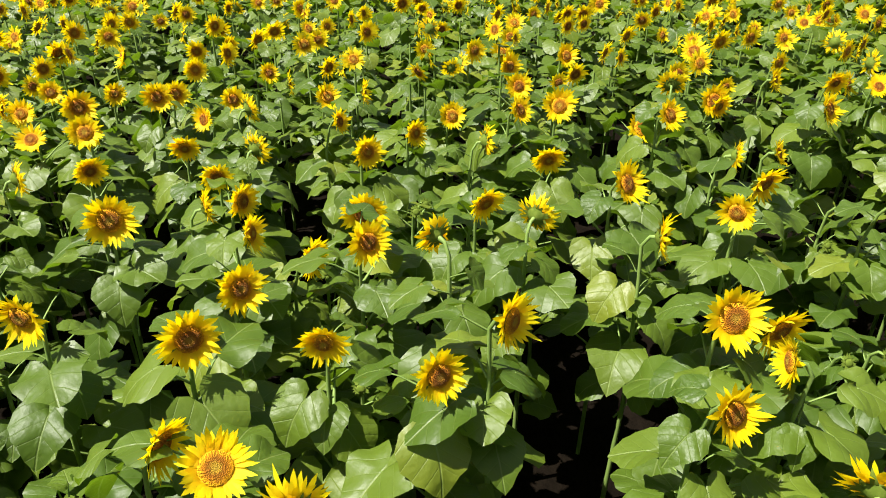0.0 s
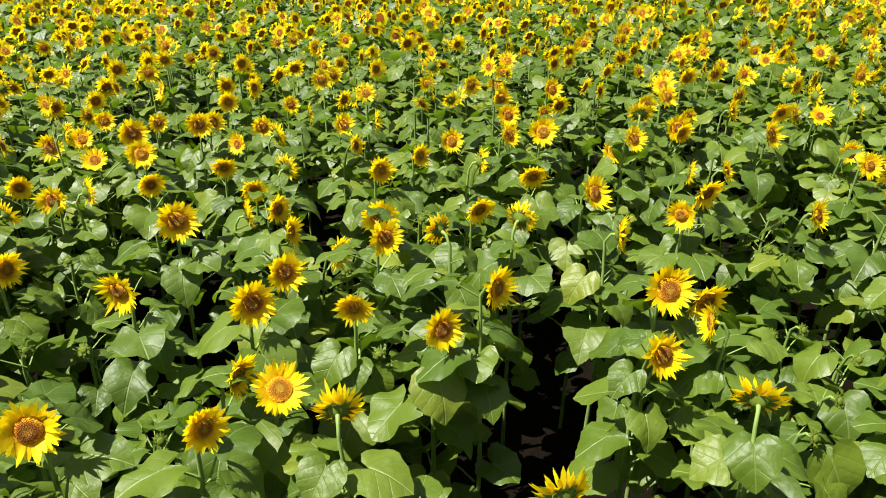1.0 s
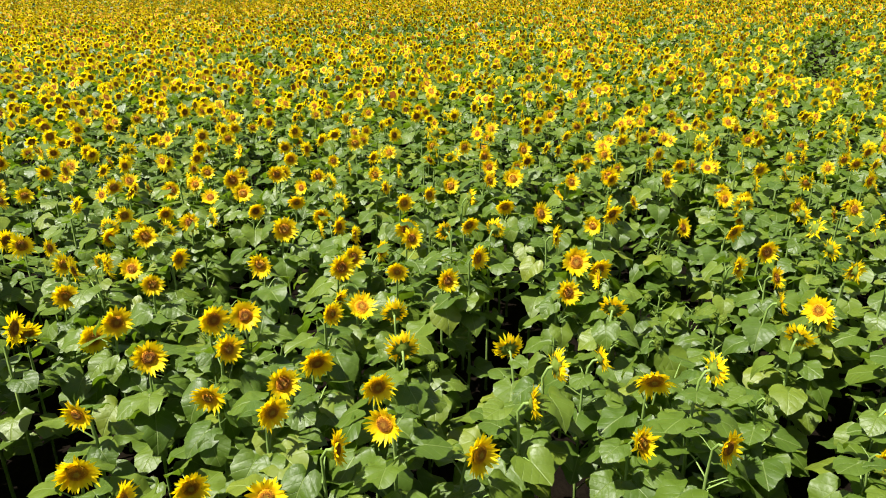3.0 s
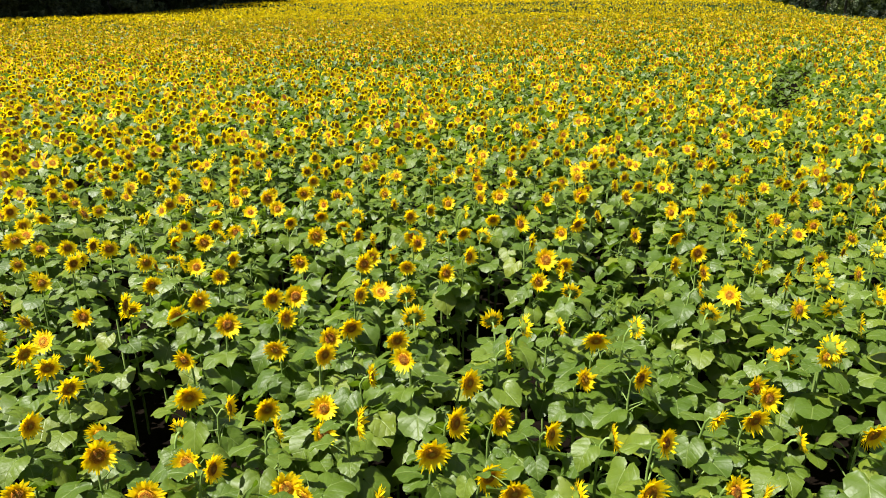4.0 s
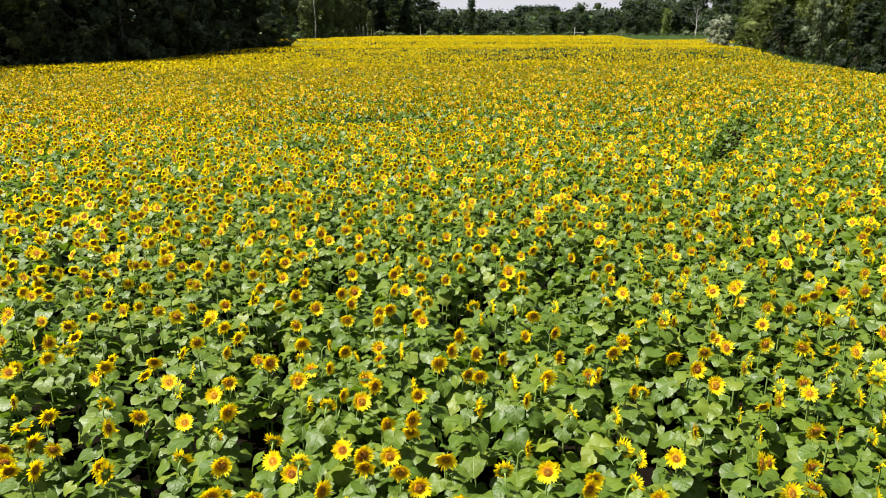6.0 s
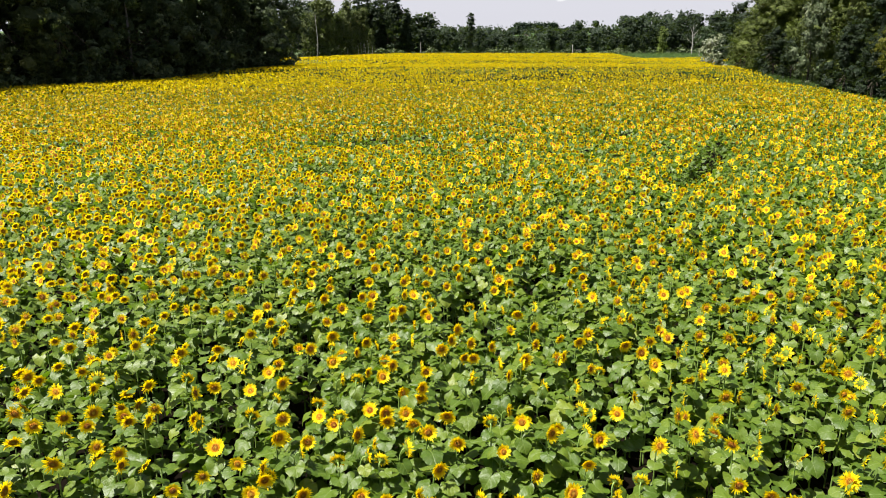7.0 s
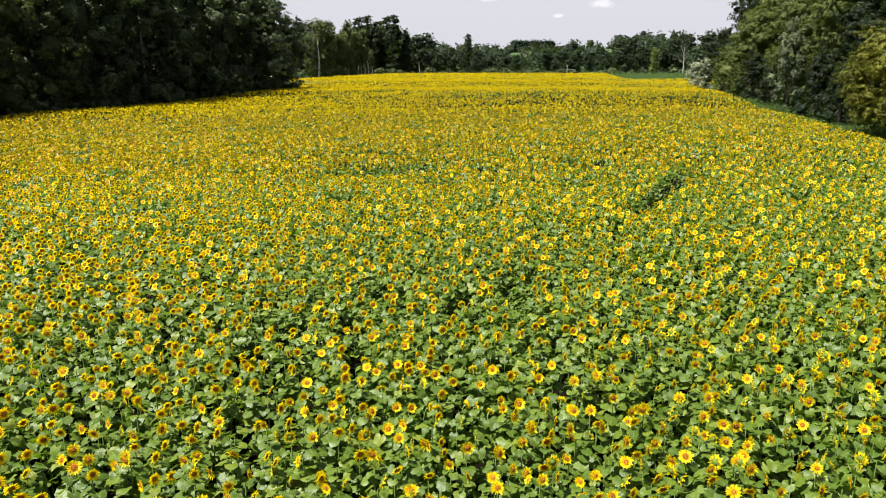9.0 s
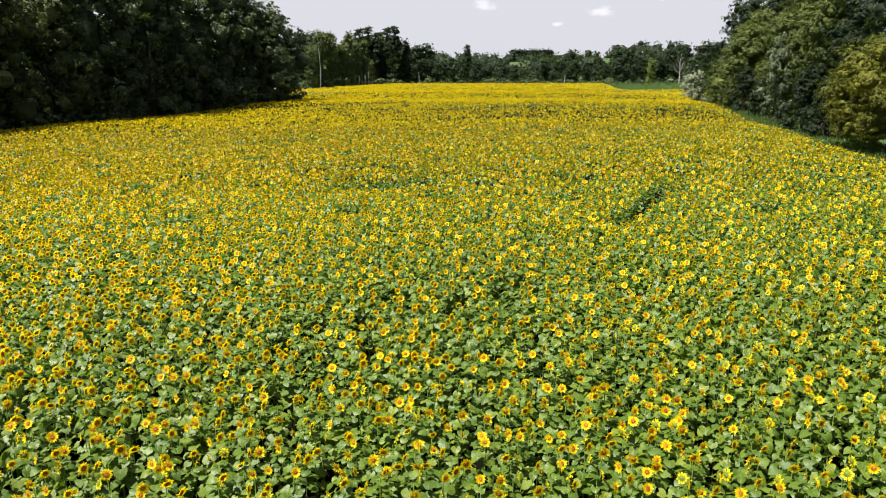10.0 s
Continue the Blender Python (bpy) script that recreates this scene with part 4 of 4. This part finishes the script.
class Species:
    """A few crowns and trunks of one kind, from which trees are set out."""

    def __init__(self, name, seed, forms, height, radius, base, lobes, count, size, leaf, bark, girth, label, droop=0.0, narrow=False, far=False, core=0.6, spread=1.1, dome=False):
        self.name, self.h, self.label = name, height, label
        r = np.random.default_rng(seed)
        self.forms = []
        for _ in range(forms):
            lb = dome_of(r, height, radius, base, lobes) if dome else lobes_of(r, height, radius, base, lobes, narrow)
            self.forms.append((mesh_of("crown", (bough_kit(r, lb, count, size, stir=0.45 if leaf in (OAK, LIME) else 0.24) if not core else clump_kit(r, lb, count, size, core, spread)) if far else crown_kit(r, lb, count, size, droop), [leaf]), mesh_of("trunk", trunk_kit(r, height, girth, lb), [bark])))
        self.r = r

    def plant(self, x, y, height, wide=1.0, label="", group=""):
        z = float(ground_z(x, y)) - 0.1
        crown, trunk = self.forms[int(self.r.integers(len(self.forms)))]
        e = thing(self.name, pose(x, y, z, 0, 0, float(self.r.uniform(0, 360))), label or self.label, "tree", group)
        k = height / self.h
        m = Matrix.Diagonal((k * wide, k * wide, k, 1))
        part("trunk", trunk, e, m)
        part("crown", crown, e, m)
        return e


trg = np.random.default_rng(21)
oak = Species("oak_tree", 31, 5, 22, 7.5, 2.0, 30, 15500, 0.31, OAK, BARK, 0.42, "big dark green broadleaf tree at the field edge", far=True, core=0.0, spread=1.3)
backing = Species("oak_tree", 33, 2, 22, 7.5, 3.0, 28, 8000, 0.36, OAK, BARK, 0.42, "tall dark broadleaf tree behind the wood edge", far=True, core=0.0, spread=1.3)
lime = Species("lime_tree", 36, 3, 22, 7.5, 2.0, 28, 15500, 0.30, LIME, BARK, 0.42, "big broadleaf tree with an olive green crown at the field edge", far=True, core=0.0, spread=1.3)
# the dark wood along the field: a front row with foliage to the ground, and taller trees behind
for y in np.arange(24, 127, 7.9):
    x = float(left_edge(y)) - 7.8 + trg.uniform(-1.0, 1.0)
    kind = lime if trg.random() < 0.35 else oak
    kind.plant(x, y + trg.uniform(-1.2, 1.2), float(np.interp(y, (90, 105, 122), (23.5, 26.0, 23.0))) + trg.uniform(-1, 1), trg.uniform(0.95, 1.1), group="wood edge")
for y in np.arange(18, 119, 10):
    x = float(left_edge(y)) - 18 + trg.uniform(-2, 2)
    backing.plant(x, y + trg.uniform(-2, 2), trg.uniform(23, 28), 1.0, "tall dark broadleaf tree standing behind the wood edge", "wood edge")
under = Species("understorey_bush", 37, 3, 5, 3.2, 0.1, 9, 520, 0.85, OAK, BARK, 0.08, "dark shaded bush under the wood edge")
for y in np.arange(20, 130, 5.5):
    under.plant(float(left_edge(y)) - 13.0 + trg.uniform(-2, 2), y, trg.uniform(4, 6.5), 1.1, group="wood edge bushes")

oak.plant(-32.2, 131.0, 19.5, 1.1, group="wood edge")
lime.plant(-37.0, 136.5, 19.0, 1.1, group="wood edge")
for y in np.arange(22, 130, 6.5):
    under.plant(float(left_edge(y)) - 4.5 + trg.uniform(-1, 1), y, trg.uniform(4, 7), 1.15, group="wood edge bushes")
for x, y, h in ((-32.0, 132.0, 6.0), (-37.5, 137.5, 7.0)):
    under.plant(x, y, h, 1.2, group="wood edge bushes")
willow = Species("willow_tree", 41, 4, 16, 6.0, 0.6, 24, 24000, 0.18, FRESH, BARK, 0.3, "bushy green broadleaf tree beside the verge", far=True, core=0.0, spread=1.3)
silver = Species("silver_willow", 43, 2, 16, 5.5, 0.8, 20, 14000, 0.21, SILVER, BARK, 0.3, "willow with silvery grey-green leaves beside the verge", far=True, core=0.0, spread=1.3)
golden = Species("golden_willow", 47, 1, 11, 6.5, 0.3, 60, 52000, 0.13, WILLOW, BARK, 0.25, "round yellow-green willow bush at the field edge", far=True, core=0.0, spread=1.3, dome=True)
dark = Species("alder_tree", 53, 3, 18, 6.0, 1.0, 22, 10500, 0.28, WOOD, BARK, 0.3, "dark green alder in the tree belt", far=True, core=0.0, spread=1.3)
elder = Species("flowering_elder", 59, 1, 6, 3.0, 0.2, 10, 4500, 0.16, BLOSSOM, BARK, 0.08, "shrub with pale creamy blossom at the field corner", far=True, core=0.0, spread=1.3)
golden.plant(46.0, 51, 11.6)
golden.plant(53.5, 57, 11.5, 0.8)
silver.plant(50.8, 88, 12.5, 0.55)
willow.plant(59.5, 98, 19.5)
for x, y, h in ((56.5, 88, 18), (55, 110, 14), (60, 118, 17), (56.5, 124, 9), (60.5, 133, 8), (62, 104, 21)):
    willow.plant(x + 0.8, y, h * 1.05, trg.uniform(0.95, 1.15))
for x, y, h in ((45.8, 66, 7), (47.2, 74, 8), (54, 77, 14), (50.6, 94, 6), (51.2, 101, 7), (59, 80, 20), (63, 92, 22), (66, 110, 23), (68, 122, 22), (63.0, 132, 20.0), (57, 70, 19), (60, 60, 19), (55, 50, 18), (52, 40, 16), (72, 140, 20)):
    dark.plant(x + 0.8, y, h * 1.05)
elder.plant(57.6, 140, 6.6)
elder.plant(56.8, 135, 3.8, 1.3)

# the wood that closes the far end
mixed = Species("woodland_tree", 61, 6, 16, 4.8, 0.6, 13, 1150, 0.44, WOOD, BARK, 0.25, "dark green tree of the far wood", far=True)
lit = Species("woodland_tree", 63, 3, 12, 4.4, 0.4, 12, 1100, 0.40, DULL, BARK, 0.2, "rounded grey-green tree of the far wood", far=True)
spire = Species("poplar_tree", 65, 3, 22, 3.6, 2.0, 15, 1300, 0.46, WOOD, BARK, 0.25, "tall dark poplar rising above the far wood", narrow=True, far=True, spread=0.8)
birch = Species("birch_tree", 67, 4, 18, 4.6, 0.2, 20, 2100, 0.36, BIRCHLEAF, PALEBARK, 0.16, "slender birch with pale trunk and light leaves", narrow=True, far=True)
pale = Species("young_poplar", 71, 1, 11, 2.4, 0.8, 14, 1300, 0.30, POPLAR, BARK, 0.12, "small light green tree before the dark wood", narrow=True, far=True)
FAR_X = (-30, -12, -6, 0, 8, 22, 54, 60, 77, 100, 110, 175)
for x in np.arange(-20, 175, 5.2):
    h = float(np.interp(x, FAR_X, (15, 14, 13, 10.5, 8.5, 7, 7, 8.5, 9.8, 11.2, 12.2, 13)))
    if 31 < x < 39:
        h = 9.0
    kind = lit if trg.random() < (0.45 if 6 < x < 56 else 0.12) else mixed
    kind.plant(x + trg.uniform(-1.8, 1.8), 274 + trg.uniform(-3, 6), h * trg.uniform(0.8, 1.15), trg.uniform(1.0, 1.35), group="far wood")
for x in np.arange(-60, 190, 6.5):
    h = float(np.interp(x, (-60,) + FAR_X, (19, 19, 19, 17, 15, 12, 9.5, 9.5, 11.5, 13, 15.2, 16.6, 18)))
    if 31 < x < 41:
        h = 7.6
    mixed.plant(x + trg.uniform(-2.5, 2.5), 292 + trg.uniform(-4, 8), h * trg.uniform(0.84, 1.14), trg.uniform(1.1, 1.5), group="far wood")
for x, y, h in ((-27.5, 268, 22.0), (-24.5, 272, 23.0), (-21.5, 270, 20.5), (-17.0, 271, 22.5), (-14.0, 268, 22.8), (-19.5, 276, 21.0), (-53, 262, 21.5), (-50, 266, 22.0), (-32, 270, 19.5), (-9.5, 270, 17.5)):
    spire.plant(x, y, h, trg.uniform(0.9, 1.15), group="far wood")
for x, y, h in ((-50, 226, 15), (-45, 224, 16.5), (-41, 232, 17), (-38, 236, 17.5), (-35, 239, 18.5), (-32, 243, 18), (-29.5, 246, 17.5), (-27, 250, 18), (-24.5, 252, 16), (-22, 256, 12), (-58, 218, 15), (-54, 236, 18)):
    birch.plant(x, y, h * trg.uniform(0.8, 1.14), trg.uniform(0.8, 1.1), group="birches")
bushes = Species("understorey_bush", 69, 3, 4, 3.0, 0.0, 6, 260, 0.40, OAK, BARK, 0.06, "dark shaded bush along the foot of the far wood", far=True)
for x in np.arange(-22, 130, 3.8):
    bushes.plant(x + trg.uniform(-1, 1), 262.5 + trg.uniform(-1, 2), trg.uniform(2.0, 3.6), 1.2, group="far bushes")
for x in np.arange(-56, -22, 4.0):
    bushes.plant(x + trg.uniform(-1, 1), float(np.interp(x, (-56, -22), (220, 260))) + 3, trg.uniform(2.0, 3.6), 1.2, group="far bushes")
pale.plant(82.0, 253, 10.8)
spire.plant(13.9, 262, 15.8, 1.0, "narrow tall tree rising above the far wood")


def dead_tree(x, y, height):
    r = np.random.default_rng(77)
    e = thing("dead_tree", pose(x, y, float(ground_z(x, y))), "bare dead tree with pale bleached branches", "tree")
    part("trunk", mesh_of("trunk", tube([(0, 0, -0.2), (0.1, 0, 0.4 * height), (-0.1, 0.1, 0.75 * height), (0.1, 0, height)], [0.2, 0.15, 0.09, 0.03], 7), [PALEBARK]), e)
    for i in range(9):
        z0 = height * (0.35 + 0.06 * i)
        t, ln = i * 2.4, height * r.uniform(0.14, 0.26) * (1.15 - 0.06 * i)
        p1 = (ln * 0.6 * math.cos(t), ln * 0.6 * math.sin(t), z0 + ln * 0.5)
        p2 = (ln * math.cos(t), ln * math.sin(t), z0 + ln * 1.25)
        part("branch", mesh_of("branch", tube([(0, 0, z0), p1, p2], [0.06, 0.04, 0.015], 5), [PALEBARK]), e)
    return e


dead_tree(94.5, 258, 12.0)


def box_kit(w, d, h, bevel=0.0):
    bm = bmesh.new()
    bmesh.ops.create_cube(bm, size=1.0)
    bmesh.ops.scale(bm, vec=(w, d, h), verts=bm.verts)
    if bevel:
        bmesh.ops.bevel(bm, geom=bm.edges[:], offset=bevel, segments=1, affect="EDGES")
    bmesh.ops.triangulate(bm, faces=bm.faces[:])
    v, f = [tuple(q.co) for q in bm.verts], [[q.index for q in p.verts] for p in bm.faces]
    bm.free()
    return Kit(v, f)


def field_post(x, y):
    e = thing("field_post", pose(x, y, float(ground_z(x, y))), "pale weathered post with a short crossbar at the field end", "post")
    part("post", mesh_of("post", box_kit(0.22, 0.22, 4.4, 0.03).moved(pose(0, 0, 2.3)), [POSTWOOD], False), e)
    part("crossbar", mesh_of("crossbar", box_kit(3.2, 0.1, 0.16, 0.02).moved(pose(1.7, 0, 2.75)), [POSTWOOD], False), e)
    return e


field_post(50.6, 256.5)


def bare_birch(x, y, height, girth, label):
    e = thing("bare_birch", pose(x, y, float(ground_z(x, y))), label, "tree")
    part("trunk", mesh_of("trunk", tube([(0, 0, -0.2), (0.03 * height, 0, 0.5 * height), (0, 0, height)], [girth, 0.8 * girth, 0.6 * girth], 6), [PALEBARK]), e)
    return e


bare_birch(-4.5, 258, 5.5, 0.16, "thin pale birch trunk before the dark far wood")
bare_birch(-36.0, 219, 13.5, 0.12, "tall pale birch trunk beside the dark wood")
for x, y, h in ((-25.6, 243, 4.6), (-24.9, 245, 5.5), (-23.4, 244, 5.0), (-22.5, 246, 6.0), (-21.0, 246, 4.5)):
    bare_birch(x, y, h, 0.08, "slender pale birch stem under the birch crowns")

# tall grass on the verges
def verge(name, px, py, height, label, material=None):
    r = np.random.default_rng(len(px))
    n = len(px)
    p = np.stack([px, py, ground_z(px, py) - 0.03], 1)
    t = r.uniform(0, 2 * math.pi, n)
    w, h = r.uniform(0.04, 0.10, n), height * r.uniform(0.5, 1.2, n)
    lean = r.normal(0, 0.22, (n, 2)) * h[:, None]
    a = np.stack([np.cos(t) * w, np.sin(t) * w, np.zeros(n)], 1)
    top = p + np.stack([lean[:, 0], lean[:, 1], h], 1)
    v = np.stack([p - a, p + a, top], 1).reshape(-1, 3)
    f = np.arange(n * 3).reshape(-1, 3)
    ob = new(name, mesh_of(name, Kit(v, f), [material or VERGE], False))
    return tagged(ob, label, "grass", kind="stuff")


vr = np.random.default_rng(91)
vy = vr.uniform(24, 142, 30000)
vx = right_edge(vy) + vr.random(30000) ** 1.3 * 9 - 0.4
verge("verge_grass", vx, vy, 0.8, "tall green grass on the verge between crop and trees")
vy2 = vr.uniform(20, 131, 16000)
verge("wood_edge_grass", left_edge(vy2) - vr.random(16000) * 4, vy2, 0.7, "grass in the shade along the wood edge")

# the dark plantation on the far rise, with a pale house below it
pine = Species("plantation_spruce", 83, 2, 14, 3.2, 0.2, 8, 260, 1.7, DARKPINE, BARK, 0.2, "dark spruce of the plantation on the far hill", narrow=True)
for i in range(22):
    pine.plant(86 + 3.9 * (i % 11) + trg.uniform(-1, 1), 742 + 7 * (i // 11), trg.uniform(8.3, 9.2), 1.7, group="hill plantation")

# the closed canopy of the woods behind the first far trees
fr = np.random.default_rng(97)
lumps = []
for i in range(260):
    x = fr.uniform(-170, 330)
    y = 300 + 110 * fr.random() ** 1.5
    top = float(np.interp(x, (-170, -46, -14, -9, 0, 8, 31, 53, 71, 87, 110, 330), (19, 19, 19, 15, 13, 10, 8, 8, 11.5, 15, 17, 20))) * fr.uniform(0.85, 1.1) + 0.03 * (y - 300)
    if 0.11 < x / (y + 20) < 0.135:
        top *= 0.62
    rr = fr.uniform(2.8, 4.6)
    lumps.append((x, y, float(ground_z(x, y)) + top - rr, rr, rr, rr))
    lumps.append((x + fr.uniform(-3, 3), y - 2, float(ground_z(x, y)) + top * 0.35, rr, rr, top * 0.4))
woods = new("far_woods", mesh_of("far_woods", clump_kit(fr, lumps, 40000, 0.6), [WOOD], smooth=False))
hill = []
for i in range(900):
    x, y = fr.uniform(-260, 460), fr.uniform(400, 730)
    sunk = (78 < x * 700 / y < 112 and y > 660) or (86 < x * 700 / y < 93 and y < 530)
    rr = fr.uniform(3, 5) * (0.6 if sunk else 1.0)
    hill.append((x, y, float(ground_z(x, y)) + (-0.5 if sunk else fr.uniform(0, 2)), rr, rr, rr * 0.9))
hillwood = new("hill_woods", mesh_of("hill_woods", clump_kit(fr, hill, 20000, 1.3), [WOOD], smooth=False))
tagged(hillwood, "dark woods covering the far low hill", "woodland", kind="stuff")
tagged(woods, "dark green closed woodland on the far rise", "woodland", kind="stuff")

# a green unripe crop beyond the sunflowers' far corner
cr = np.random.default_rng(101)
cx, cy = cr.uniform(52, 125, 32000), cr.uniform(184, 262, 32000)
keep = in_green(cx - 0.8, cy - 0.8)
verge("green_crop", cx[keep], cy[keep], 1.9, "field of an even green unripe crop", GREENCROP)


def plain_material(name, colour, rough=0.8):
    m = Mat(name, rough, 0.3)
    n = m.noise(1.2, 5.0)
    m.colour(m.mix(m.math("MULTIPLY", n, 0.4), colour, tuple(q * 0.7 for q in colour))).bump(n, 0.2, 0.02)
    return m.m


def house(x, y, turn):
    """A small gabled house, wall and roof apart, with windows let in."""
    e = thing("house", pose(x, y, float(ground_z(x, y)), 0, 0, turn), "small white gabled house below the hill plantation", "house")
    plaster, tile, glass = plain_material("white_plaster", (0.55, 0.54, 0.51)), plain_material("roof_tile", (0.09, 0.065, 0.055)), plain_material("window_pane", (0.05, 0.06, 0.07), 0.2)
    w, d, h, top = 4.6, 4.2, 2.6, 4.0
    v = [(-w / 2, -d / 2, -0.5), (w / 2, -d / 2, -0.5), (w / 2, d / 2, -0.5), (-w / 2, d / 2, -0.5), (-w / 2, -d / 2, h), (w / 2, -d / 2, h), (w / 2, d / 2, h), (-w / 2, d / 2, h), (-w / 2, 0, top), (w / 2, 0, top)]
    f = [(0, 1, 5), (0, 5, 4), (1, 2, 6), (1, 6, 5), (2, 3, 7), (2, 7, 6), (3, 0, 4), (3, 4, 7), (4, 8, 7), (5, 6, 9)]
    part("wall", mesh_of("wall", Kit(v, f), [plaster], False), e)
    slope = math.hypot(d / 2, top - h) + 0.5
    ang = math.degrees(math.atan2(top - h, d / 2))
    for sgn in (1, -1):
        part("roof", mesh_of("roof", box_kit(w + 0.8, slope, 0.22, 0.03), [tile], False), e, pose(0, -sgn * (d / 4 + 0.12), (h + top) / 2 + 0.05, sgn * ang, 0, 0))
    for wx in (-1.4, 0.0, 1.4):
        part("window", mesh_of("window", box_kit(0.8, 0.12, 1.0, 0.02), [glass], False), e, pose(wx, -d / 2 - 0.02, 1.5))
    return e


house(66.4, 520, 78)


def dead_spruce(x, y, height):
    """A bare spruce pole with short level twigs."""
    r = np.random.default_rng(79)
    e = thing("dead_spruce", pose(x, y, float(ground_z(x, y))), "bare dead spruce with short twigs among the dark trees", "tree")
    part("trunk", mesh_of("trunk", tube([(0, 0, -0.2), (0, 0.1, 0.5 * height), (0.1, 0, height)], [0.22, 0.15, 0.03], 6), [DEADBARK]), e)
    for i in range(26):
        z0 = height * (0.42 + 0.022 * i)
        t, ln = i * 2.4, 1.9 * (1.1 - 0.03 * i) * r.uniform(0.6, 1.1)
        part("branch", mesh_of("branch", tube([(0, 0, z0), (ln * 0.5 * math.cos(t), ln * 0.5 * math.sin(t), z0 - 0.08), (ln * math.cos(t), ln * math.sin(t), z0 - 0.05)], [0.045, 0.03, 0.01], 4), [DEADBARK]), e)
    return e


DEADBARK = bark_material("dead_bark", (0.10, 0.09, 0.085), (0.20, 0.185, 0.17))
dead_spruce(-46.6, 103.4, 28.0)
